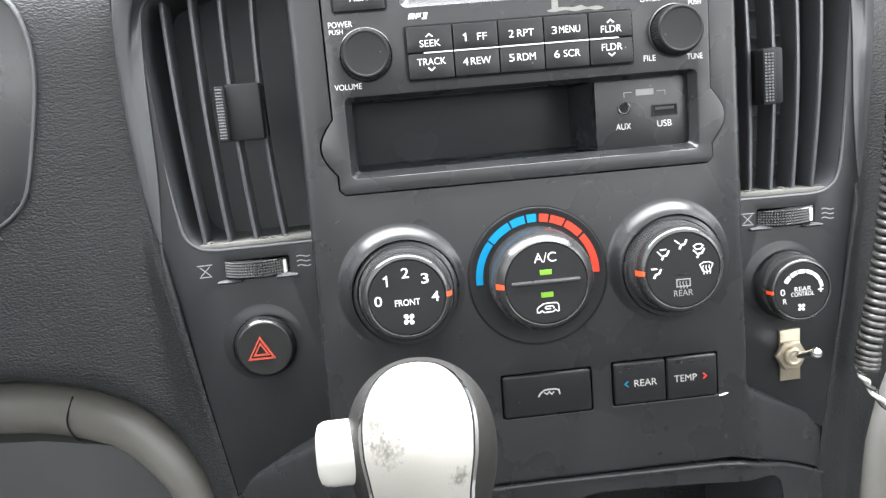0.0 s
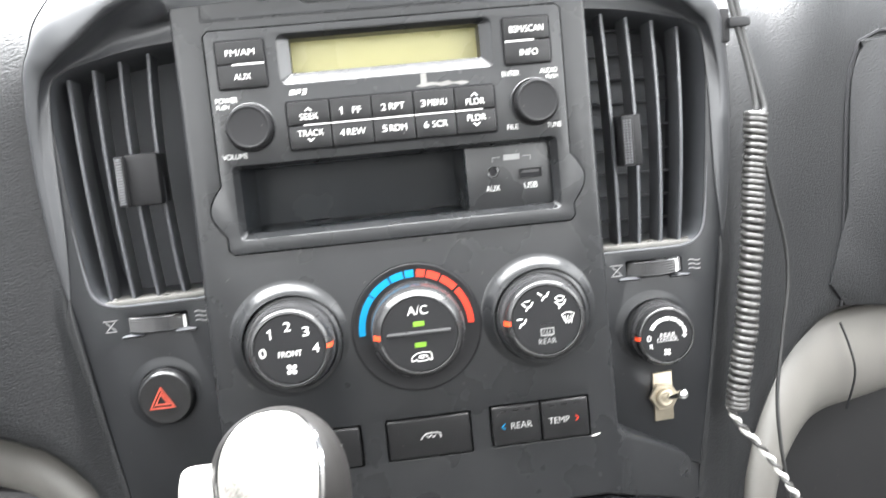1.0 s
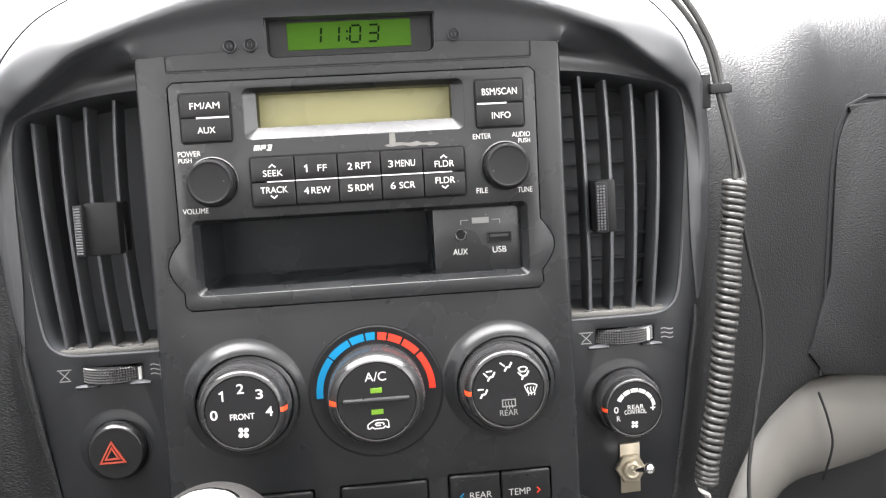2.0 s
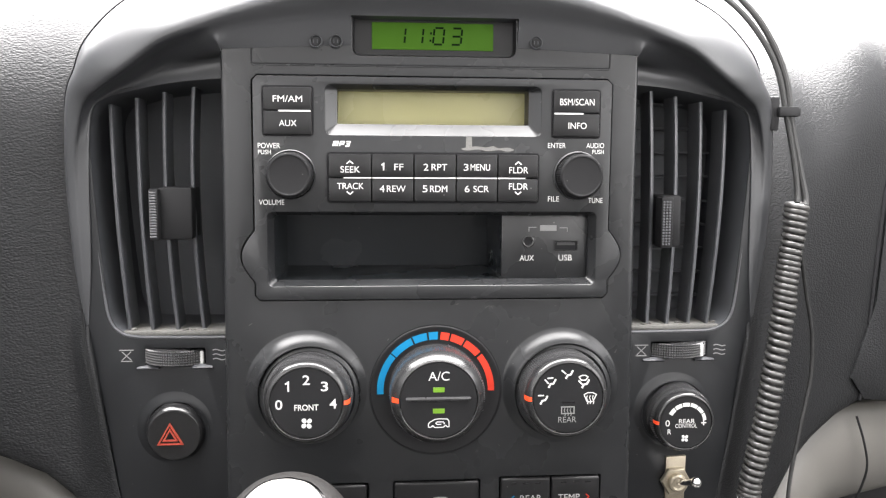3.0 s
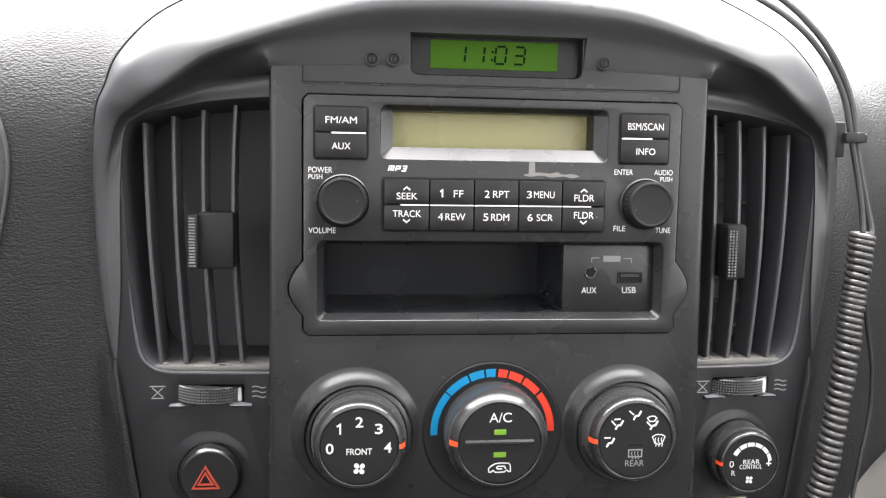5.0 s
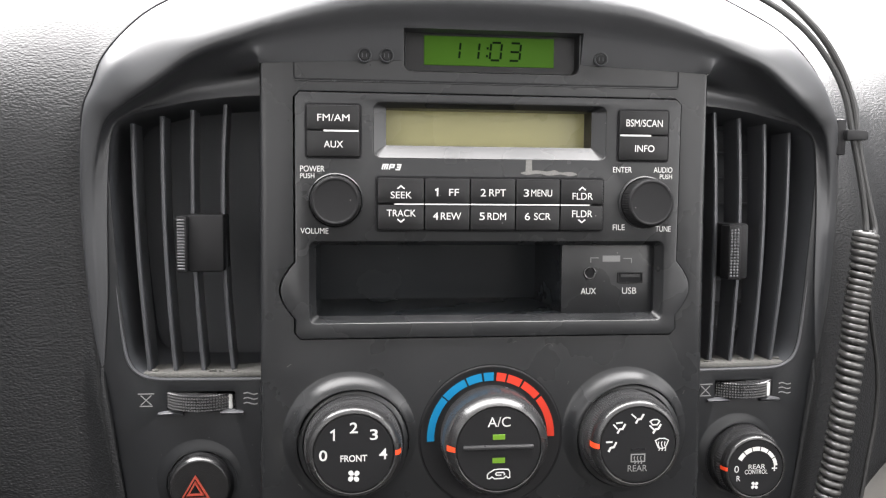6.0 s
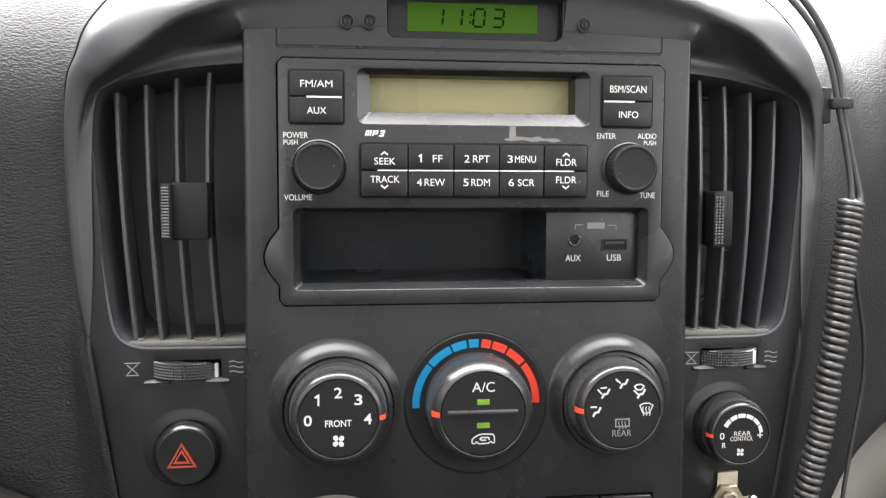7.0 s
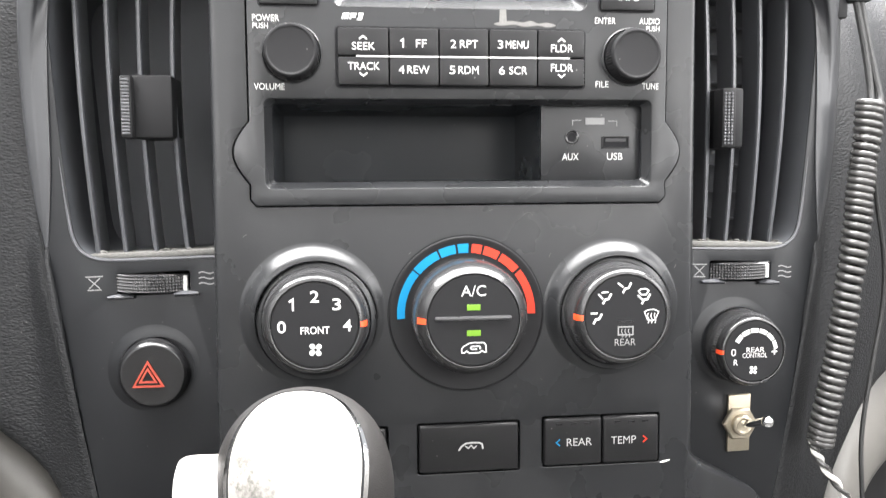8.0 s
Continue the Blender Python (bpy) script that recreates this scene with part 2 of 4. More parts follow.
def sweep(points, radius, sides=8, cap=True, twist=None):
    """A tube of the radius (a number, or one for each point) along points."""
    bm = bmesh.new()
    pts = [Vector(p) for p in points]
    up, rows = Vector((0, 1, 0)), []
    for i, p in enumerate(pts):
        d = (pts[min(i + 1, len(pts) - 1)] - pts[max(i - 1, 0)]).normalized()
        side = d.cross(up)
        side = side.normalized() if side.length > 1e-4 else Vector((1, 0, 0))
        up = side.cross(d).normalized()
        r = radius[i] if isinstance(radius, (list, tuple)) else radius
        rx, ry = r if isinstance(r, (list, tuple)) else (r, r)
        rows.append([bm.verts.new(p + side * rx * math.cos(2 * math.pi * k / sides) + up * ry * math.sin(2 * math.pi * k / sides)) for k in range(sides)])
    for a, b in zip(rows, rows[1:]):
        bridge(bm, a, b)
    if cap:
        bm.faces.new(rows[0])
        bm.faces.new(rows[-1])
    return bm


def loft(rows, closed=False):
    """A sheet through rows of points."""
    bm = bmesh.new()
    vs = [[bm.verts.new(p) for p in row] for row in rows]
    for a, b in zip(vs, vs[1:]):
        for i in range(len(a) - (0 if closed else 1)):
            j = (i + 1) % len(a)
            bm.faces.new((a[i], a[j], b[j], b[i]))
    return bm


def merge(*bms):
    out = bmesh.new()
    for b in bms:
        me = bpy.data.meshes.new("tmp")
        b.to_mesh(me)
        b.free()
        out.from_mesh(me)
        bpy.data.meshes.remove(me)
    return out


def lean_point(x, y, z):
    """The plates beside the main panel lean away from the seats towards their outer edges."""
    d = 0.25 * (abs(x) - 146)
    k = 1 + d / (400 + y)
    return (-60 + (x + 60) * k, y + d, 5 + (z - 5) * k)


def leaned(bm, x=0, z=0):
    """A part of a side plate, or on one, laid along its lean. x, z: the place of its thing."""
    for v in bm.verts:
        p = lean_point(v.co.x + x, v.co.y, v.co.z + z)
        v.co = (p[0] - x, p[1], p[2] - z)
    return bm


def stroke(points, w, y, closed=False, thick=0.12):
    """A printed line of width w along (x, z) points at depth y."""
    bm = bmesh.new()
    p = [Vector(q) for q in points]
    n = len(p)
    left, right = [], []
    for i in range(n):
        a = p[i - 1] if closed or i else p[i]
        c = p[(i + 1) % n] if closed or i < n - 1 else p[i]
        u = (p[i] - a).normalized() if (p[i] - a).length > 1e-6 else (c - p[i]).normalized()
        v = (c - p[i]).normalized() if (c - p[i]).length > 1e-6 else u
        m = Vector((-u.y - v.y, u.x + v.x))
        m = m / max(m.length_squared / 2, 0.4)
        left.append(p[i] + m * w / 2)
        right.append(p[i] - m * w / 2)
    rims = [[bm.verts.new((q.x, d, q.y)) for q in side] for side in (left, right) for d in (y, y + thick)]
    l0, l1, r0, r1 = rims
    for i in range(n if closed else n - 1):
        j = (i + 1) % n
        for a, b in ((l0, r0), (l1, l0), (r0, r1)):
            bm.faces.new((a[i], a[j], b[j], b[i]))
    if not closed:
        for i in (0, n - 1):
            bm.faces.new((l0[i], r0[i], r1[i], l1[i]))
    return bm


def sector(cx, cz, r0, r1, a0, a1, y, thick=0.12, n=10):
    """A printed piece of a ring between two angles in degrees."""
    outer = [(cx + r1 * math.cos(radians(a0 + (a1 - a0) * i / n)), cz + r1 * math.sin(radians(a0 + (a1 - a0) * i / n))) for i in range(n + 1)]
    inner = [(cx + r0 * math.cos(radians(a1 + (a0 - a1) * i / n)), cz + r0 * math.sin(radians(a1 + (a0 - a1) * i / n))) for i in range(n + 1)]
    return plate(outer + inner if a1 > a0 else (outer + inner)[::-1], y, y + thick, 0)


def text(words, cx, cz, w, h, y, lean=0.0, weight=0.0):
    """Letters of the built-in font, fitted to a width and height, printed at depth y."""
    cu = bpy.data.curves.new("tmp", "FONT")
    cu.body, cu.extrude, cu.offset = words, 0.0, weight
    ob = new("tmp", cu)
    bpy.context.view_layer.update()
    me = bpy.data.meshes.new_from_object(ob.evaluated_get(bpy.context.evaluated_depsgraph_get()))
    bpy.data.objects.remove(ob)
    bpy.data.curves.remove(cu)
    bm = bmesh.new()
    bm.from_mesh(me)
    bpy.data.meshes.remove(me)
    xs, zs = [v.co.x for v in bm.verts], [v.co.y for v in bm.verts]
    x0, x1, z0, z1 = min(xs), max(xs), min(zs), max(zs)
    for v in bm.verts:
        v.co = (cx + ((v.co.x - x0) / (x1 - x0) - 0.5) * w + lean * ((v.co.y - z0) / (z1 - z0) - 0.5) * h, y, cz + ((v.co.y - z0) / (z1 - z0) - 0.5) * h)
    return bm


def one(cx, cz, h, y, w=0.75):
    return stroke([(cx - 0.28 * h, cz + 0.26 * h), (cx + 0.04 * h, cz + 0.46 * h), (cx + 0.04 * h, cz - 0.5 * h)], w, y)


def fan_icon(cx, cz, r, y):
    """Four rounded fan blades."""
    out = []
    for k in range(4):
        a = radians(90 * k + 62)
        blade = []
        for s, q in ((0.12, -0.25), (0.55, -0.62), (0.95, -0.48), (1.0, -0.08), (0.72, 0.12), (0.35, 0.10)):
            blade.append((cx + r * (s * math.cos(a) - q * math.sin(a)), cz + r * (s * math.sin(a) + q * math.cos(a))))
        out.append(plate([tuple(p) for p in smooth_loop(blade, 3)], y, y + 0.12, 0))
    return merge(*out)


def wave(x0, z0, length, amp, vertical=False, n=10):
    pts = []
    for i in range(n + 1):
        s, o = length * i / n, amp * math.sin(2 * math.pi * i / n)
        pts.append((x0 + o, z0 + s) if vertical else (x0 + s, z0 + o))
    return pts


# ---- the cab around the console, unseen, added for reflections and bounce, in world axes ----
def structure(name, bm, material, label, category):
    ob = part(name, bm, material, None)
    return tagged(ob, label, category, "", "structure")


structure("floor", box(-850, 850, -1700, 700, -40, 0), CARPET, "grey carpeted cab floor", "floor")
structure("ceiling", box(-850, 850, -1700, 30, 1500, 1540), CLOTH, "light grey cloth headlining over the cab", "ceiling")
structure("wall_back", box(-850, 850, -1740, -1700, 0, 1500), LINER, "plain grey unseen wall closing the cab at the back", "wall")
structure("wall_front", box(-850, 850, 700, 740, 0, 870), CARPET, "dark bulkhead ahead of the dashboard", "wall")
for side, sx in (("wall_left", -1), ("wall_right", 1)):
    xs = sorted((sx * 850, sx * 890))
    structure(side, merge(box(*xs, -1700, 700, 0, 860), box(*xs, -1700, 30, 1380, 1500), box(*xs, -1700, -1550, 860, 1380), box(*xs, -850, -790, 860, 1380),
                          box(*xs, 20, 70, 860, 1500)), LINER, "grey cab side with two window openings above the sill", "wall")


# ---- dashboard ----
def pad_y(x):
    back = 8 * min(max((232 - abs(x)) / 28, 0), 1)
    if x >= 200:
        return 39 + back + 0.55 * (min(x, 340) - 200) + 0.2 * max(x - 340, 0)
    if x <= -200:
        return 39 + back + 0.10 * (-x - 200)
    return 39 + back


def ease(t):
    t = min(max(t, 0), 1)
    return t * t * (3 - 2 * t)


def along(x, table):
    """The value at x on a line through (x, value) pairs in rising x."""
    for (x0, v0), (x1, v1) in zip(table, table[1:]):
        if x <= x1:
            return v0 + (v1 - v0) * max(x - x0, 0) / (x1 - x0)
    return table[-1][1]


def pad_low(x):
    """The lower edge of the pad, which overhangs the grey mouldings."""
    if x < 0:
        return along(x, [(-420, -140), (-330, -145), (-283, -150.5), (-252, -157), (-240, -161), (-226, -168), (-213, -181), (-201, -197), (-192, -213), (-186, -228), (-180, -262), (-176, -420)])
    return along(x, [(196, -420), (203, -300), (208, -262), (215, -234), (223, -214), (233, -197), (245, -182), (258, -171), (285, -158), (320, -150), (400, -142)])


def seam_x(z):
    return along(-z, [(-60, 190), (-10, 201), (35, 197), (77, 194), (116, 188), (163, 181), (223, 171), (300, 162)])


def pad_rows():
    half = [0, 75, 130, 150, 162, 173, 182, 187, 189, 190, 191, 193, 196, 200, 204, 208, 213, 219, 226, 234, 243, 252, 262, 274, 288, 305, 325, 345, 380, 430, 520, 660, 840]
    cols = []
    for base in [-x for x in half[:0:-1]] + half:
        a, sx = abs(base), -1 if base < 0 else 1
        inside = a < 190

        def across(z):
            """The column of the console's edge follows the seam; those further out ease back to their place."""
            return sx * (a + (seam_x(z) * (1.016 if sx < 0 else 1.023) - 190) * min(max((216 - a) / 26, 0), 1))

        low = pad_low(base)
        for k in range(4):
            low = pad_low(across(low))
        # beside the console, short of the glove box, the pad rolls back in a wider curve
        x, y, wide = across(low), pad_y(base), ease((312 - base) / 60) if base > 185 else 0
        col = [(y + 60, low - 1), (y + 6, low - 1.5), (y + 1.5, low), (y, low + 4)]
        for k in range(1, 17):
            col.append((y, (low + 4) * (1 - k / 16) + (24 - 42 * wide) * (k / 16)))
        for i in range(1, 13):
            t = radians(65 * i / 12)
            col.append((y + (110 + 34 * wide) * (1 - math.cos(t)), 30 - 42 * wide + (110 + 34 * wide) * math.sin(t)))
        y1, z1 = col[-1]
        col += [(y1 + 0.906 * d, z1 + 0.423 * d) for d in (60, 140, 260, 400, 560)]
        row = []
        for k, (y, z) in enumerate(col):
            if z < 90 and inside:
                y = 130
            elif a < 208 and k > 1:
                proud = min(max((-60 - z) / 30, 0), 1) * (208 - a) / 18
                y += proud * (34.4 - y + 1.2 * max(191.5 - a, 0))
            row.append((across(z) if z < 90 else base, y, z))
        cols.append(row)
    return cols


dash = thing("dashboard", 0, 0, 0, "charcoal grained vinyl dashboard around the centre console", "dashboard", kind="structure")
part("pad", loft(pad_rows()), PAD, dash, sharp=60)

# grey mouldings round the knee panels on both sides
for sx, path in ((1, [(400, 150, -192, 36), (345, 130, -194, 36), (292, 108, -196, 34), (258, 88, -213, 27), (232, 72, -247, 18), (219, 64, -292, 12), (213, 62, -360, 11)]),
                 (-1, [(440, 130, -186, 18), (345, 122, -187, 18), (297, 112, -188, 18), (266, 98, -191, 17), (239, 85, -199, 16), (215, 76, -222, 15), (200, 76, -258, 14), (193, 78, -320, 13), (190, 80, -400, 13)])):
    pts = [tuple(q) for q in smooth_loop(path, 6, closed=False)]
    tube = sweep([(sx * q[0], q[1], q[2]) for q in pts], [(q[3], 13) for q in pts], 20)
    trim = part("moulding", tube, TRIM, dash, "pale grey satin plastic moulding", sharp=60)
    seam = [(312, 101, -163), (317, 98, -182), (320, 98, -202), (316, 104, -229)] if sx > 0 else [(-279, 95, -176), (-283, 91, -189), (-282, 92, -199), (-277, 96, -208)]
    part("joint", sweep([tuple(q) for q in smooth_loop(seam, 5, closed=False)], 0.9 if sx > 0 else 0.6, 6), VOID, trim)
knee = [(222, -420), (520, -420), (520, -210), (300, -218), (264, -236), (240, -268)]
part("knee_panel", plate(knee, lambda x, z: pad_y(x) + 22, 220, 1), BLACK, dash)
knee = [(-196, -420), (-197, -290), (-206, -252), (-222, -226), (-246, -210), (-300, -202), (-520, -196), (-520, -420)]
part("knee_panel", plate(knee, lambda x, z: pad_y(x) + 44, 150, 1), RUBBER, dash)

glove = thing("glove_box", 0, 0, 0, "charcoal grained glove box lid set in the dashboard", "glove box")
lid = [(317, -151), (560, -149), (560, 40), (364, 40), (347, 33), (337, 16), (332, -6), (325, -80)]
part("lid", plate([tuple(q) for q in smooth_loop(lid, 3)], lambda x, z: pad_y(x) - 2.5, 170, 2.0), PAD, glove)
part("gap", sweep([(x, pad_y(x) - 0.2, z) for x, z in [(313, -151), (320.5, -80), (328, -6), (333, 19), (344, 37), (362, 44), (560, 44)]], 1.6, 6), VOID, glove)

cluster = thing("instrument_cluster", 0, 0, 0, "dark instrument cluster in a rounded binnacle", "instrument panel")
edge = [(-560, -80), (-307, -72), (-285, -65), (-271, -56), (-263, -44), (-255, -15), (-250, 10), (-249, 28), (-252, 44), (-259, 56), (-277, 66), (-327, 72), (-560, 74)]
edge = [tuple(q) for q in smooth_loop(edge, 3)]
part("rim", merge(plate(edge, lambda x, z: pad_y(x) - 2, 90, 1.0, [inset(edge, 2.2)], 0.8)), HOOD, cluster)
inner = inset(edge, 2.2)
part("face", plate(inner, lambda x, z: pad_y(x) - 0.6, 90, 0.4), PANEL, cluster, "smooth dark cluster surround")

# ---- centre console: main panel, side plates, hood ----
console = thing("centre_console", 0, 0, 0, "charcoal plastic centre console carrying radio and heater controls", "console")
corner = [(176, -255), (176, -225.4), (158, -211.5), (140, -200.3), (130, -194.5), (122, -190), (117.5, -187), (115, -184.6), (113.6, -181.4), (113.2, -177)]
foot = [(104, -222.8), (109, -224.2), (114, -225.8), (123, -229), (130, -232), (140, -236), (158, -245)]
half = foot + corner + [(112.5, -80), (111.8, 20), (111.8, 100)]
main = half + [(-x, z) for x, z in half[::-1]]


def wing_drop(x):
    """How far the lower corners of the panel bend back towards the doors."""
    d = max(abs(x) - 104, 0)
    return 0.015 * d * d if d < 20 else 6 + 0.60 * (d - 20)


BUTTON_HOLES = [rounded(-81, -35.5, -186.5, -162, 1.2, 3), rounded(-22, 27, -186, -161.5, 1.2, 3), rounded(37.8, 96.2, -185.2, -160.6, 1.2, 3)]
CLOCK_HOLE = rounded(-43, 44, 71.5, 94, 4)
ears = []
for a in range(0, 181, 15):
    ears.append((-95.8 - 7.2 * math.sin(radians(a)), -21 - 28 * a / 180))
hole = [(97.4, 58), (94.5, 60.9), (-93, 60.9), (-95.9, 58)] + ears + [(-95.9, -56), (-93, -59.1), (94.5, -59.1), (97.4, -56)] + [(1.2 - x, z) for x, z in ears[::-1]]
panel = plate(main, 1, 40, 2.6, [hole, CLOCK_HOLE] + BUTTON_HOLES, 0.5, 4)
for d in (104, 106, 108, 110, 112, 114, 116, 118, 120, 122, 124, 126, 130, 140, 150, 160, 170):
    for sx in (-1, 1):
        bmesh.ops.bisect_plane(panel, geom=panel.verts[:] + panel.edges[:] + panel.faces[:], plane_co=(sx * d, 0, 0), plane_no=(1, 0, 0))
for d in range(150, 192, 6):
    bmesh.ops.bisect_plane(panel, geom=panel.verts[:] + panel.edges[:] + [f for f in panel.faces if abs(f.calc_center_median().x) > 103], plane_co=(0, 0, -d), plane_no=(0, 0, 1))
for v in panel.verts:
    v.co.y += wing_drop(v.co.x) * min(max((-150 - v.co.z) / 36, 0), 1)
part("main_panel", panel, PANEL, console, sharp=25)
# a flat black strip for the groove's shade, an added bead for its lit edge
line = [(-95.5, 97), (-95.5, 67.8), (-94.6, 66.6), (94.6, 66.6), (95.5, 67.8), (95.5, 97)]
part("groove_strip", stroke(line, 0.75, 0.94), VOID, console)
part("groove_bead", sweep([(x * 1.004, 1.0, z - 0.66) for x, z in line[1:5]], 0.42, 6), FACE, console)
SIDE_OUT = [(104, -190), (104, 64), (150, 60.3), (172, 55.6), (182, 52.4), (188.6, 44.5), (190.6, 30), (191.2, 8), (191.6, -10), (192, -35), (193, -60), (194.5, -77), (188, -116), (181, -163), (171, -223)]
VENT_HOLE = [(108, -83.5), (108, 62), (120, 61), (150, 58), (172, 53), (183, 49), (187.5, 41), (188.5, 30), (188, 12), (185, -30), (182, -62), (180, -73), (175.5, -79.5), (167, -82.6), (150, -83.2), (120, -83.5)]
VENT_HOLE = VENT_HOLE[:2] + [tuple(q) for q in smooth_loop(VENT_HOLE[2:], 3, closed=False)]


def flip(loop, sx):
    return loop[::-1] if sx > 0 else [(-x, z) for x, z in loop]


for sx in (-1, 1):
    slot = rounded(-16.8, 16.8, -5.2, 5.0, 1.2, 3)
    wx = -145 if sx < 0 else 150
    slot = [(x + wx, z - 95.5) for x, z in slot]
    out = [tuple(q) for q in flip(SIDE_OUT, sx)]
    part("side_plate", leaned(plate(out, 28, 60, 1.6, [flip(VENT_HOLE, sx), slot], 0.8, 3)), SIDE, console, sharp=28)
    part("slot_well", leaned(well(slot, 28.5, slot, 52)), VOID, console)
    part("rim", leaned(sweep([(sx * x, 28.2, z) for x, z in smooth_loop([(110, -84.3), (150, -84), (168, -83.4), (176.4, -80.2), (181, -73.6), (183.2, -62), (184.6, -50), (186.4, -32)], 4, closed=False)], [0.9] * 18 + [0.9 - 0.075 * k for k in range(11)], 8)), SLAT, console)

# hood: one arched sheet from the seam with the dash over its rounded lip to its underside, half of it, from beside
# the vents to the middle
OUTER = [(195.4, 32.5, -76), (201, 34, -40), (204, 34, 10), (203, 36, 50), (198.5, 38, 66), (192, 38.5, 82), (175, 40, 101), (155, 43, 114), (128, 47, 127), (84, 52, 141), (42, 55, 148), (0, 56, 150)]
CREST = [(194.9, 29.6, -76), (199.5, 28.4, -40), (201.6, 27.4, 10), (198.3, 24.0, 47), (191, 20, 61), (180.5, 15.5, 73.5), (160.5, 13, 91.5), (142, 12, 102), (118.4, 12.5, 114), (78, 14, 128.5), (39, 15, 134.8), (0, 15, 136.5)]
LIP = [(194.3, 28.6, -76), (196, 26.8, -40), (197, 25.6, 10), (190, 20, 43.5), (178, 12, 54.5), (163.5, 4.5, 63.2), (144, -1.5, 76.8), (127.6, -5, 84.2), (110.2, -7.5, 91.4), (71.2, -10.5, 102.3), (35.5, -12, 105.9), (0, -12.5, 106.7)]
# where the underside ends: at the front of the panel, and on either side of it over the vents
EDGE = [(111.7, 0.6, 73.6), (72, 0.6, 75.4), (36, 0.6, 76.6), (0, 0.6, 76.8)]
SHELF = [(192.6, 27.8, -76), (190, 27.2, -40), (189.2, 27.2, 10), (186.6, 27.4, 41), (179.2, 27.6, 49.4), (168, 27.8, 53.2), (148, 27.8, 57.8), (130, 27.8, 60.4), (111, 27.8, 62.6)]


def mirrored(c):
    return c + [(-x, y, z) for x, y, z in c[-2::-1]]


STEP = 7
LEAN_SHARE = (1, 1, 1, 0.85, 0.5, 0.25, 0.1, 0, 0, 0, 0, 0)


def arch(c):
    """A line of the hood from one end to the other, its two legs leaning with the side plates."""
    half = [[Vector((sx * x, y, z)).lerp(Vector(lean_point(sx * x, y, z)), share) for (x, y, z), share in zip(c, LEAN_SHARE)] for sx in (1, -1)]
    return [tuple(q) for q in smooth_loop(half[0] + half[1][-2::-1], STEP, closed=False)]


seam_line, crest_line, lip_line = (arch(c) for c in (OUTER, CREST, LIP))
shelf_line = [tuple(q) for q in smooth_loop(SHELF, STEP, closed=False)]
edge_line = [tuple(q) for q in smooth_loop(mirrored(EDGE), STEP, closed=False)]


last = len(shelf_line) - 1
count = len(lip_line)
tops, over, between = [], [], []
for i in range(count):
    k, right = min(i, count - 1 - i), i < count / 2
    lip = Vector(lip_line[i])
    corner = Vector(edge_line[min(max(i - last, 0), len(edge_line) - 1)])
    brow = lip.lerp(corner, 0.5) + Vector((0, 0.10 * (corner.y - lip.y), 0))
    if k > last:
        row = smooth_loop([seam_line[i], crest_line[i], lip, brow, corner], 7, closed=False)
        between.append(row[14:])
    else:
        x, y, z = shelf_line[k]
        end = Vector(lean_point(x if right else -x, y, z))
        way = end - lip
        # a cove from the lip down to the vent; towards the panel it draws in until it meets the panel's corner
        draw = ease((152 - x) / 41)
        cove = [lip + Vector((way.x * (back + down) / 2, way.y * back, way.z * down)) for back, down in ((0.46, 0.17), (0.82, 0.37), (0.99, 0.63))]
        brow, knee = cove[0].lerp(brow, draw), cove[1].lerp(corner, draw)
        row = smooth_loop([seam_line[i], crest_line[i], lip, brow, knee, cove[2], end], 7, closed=False)
        row.append(end + Vector((-0.3 if right else 0.3, 1.6, -0.4)))
        over.append((i, row[14:]))
        if k == last:
            between.append(row[14:29])
    tops.append(row[:15])
between.sort(key=lambda r: -r[0].x)
sheet = loft(between)
# the opening for the clock, with cheeks running back to the panel
for axis, place in (((1, 0, 0), (-43.6, 0, 0)), ((1, 0, 0), (44.6, 0, 0)), ((0, 0, 1), (0, 0, 91))):
    bmesh.ops.bisect_plane(sheet, geom=sheet.verts[:] + sheet.edges[:] + sheet.faces[:], plane_co=place, plane_no=axis)
gone = [f for f in sheet.faces if -43.6 < f.calc_center_median().x < 44.6 and f.calc_center_median().z < 91]
bmesh.ops.delete(sheet, geom=gone, context="FACES")
border = [e for e in sheet.edges if e.is_boundary and all(-43.7 < v.co.x < 44.7 and v.co.z < 91.1 for v in e.verts)]
for g in bmesh.ops.extrude_edge_only(sheet, edges=border)["geom"]:
    if isinstance(g, bmesh.types.BMVert):
        g.co.y = 8
hood = merge(loft(tops), loft([r for i, r in over if i <= last]), loft([r for i, r in over if i > last]), sheet)
bmesh.ops.remove_doubles(hood, verts=hood.verts[:], dist=0.01)
bmesh.ops.recalc_face_normals(hood, faces=hood.faces[:])
part("hood", hood, HOOD, console, sharp=50)
part("seam", sweep([(x, y + 1.2, z) for x, y, z in seam_line], 1.4, 6), VOID, console)

lower = thing("lower_console", 0, 0, 0, "charcoal plastic lower console with an open tray", "console")
edge = [(180, -500), (177, -300), (174, -255.2), (158, -246.2), (140, -237.2), (125, -231.4), (108, -225.8), (95, -224.6), (0, -223.6), (-95, -224.6), (-108, -225.8), (-125, -231.4), (-140, -237.2), (-158, -246.2), (-174, -255.2), (-177, -300), (-180, -500)]


def low_y(x, z):
    return 0.4 + wing_drop(x)


RIM = [(12, -252), (13, -243.5), (15.5, -237.8), (20, -234.6), (28, -233.4), (50, -233.8), (90, -235.8), (122, -238.4), (131, -240.6), (136.5, -245), (139, -255)]
TOP = sorted((x, z) for x, z in edge if z > -300)


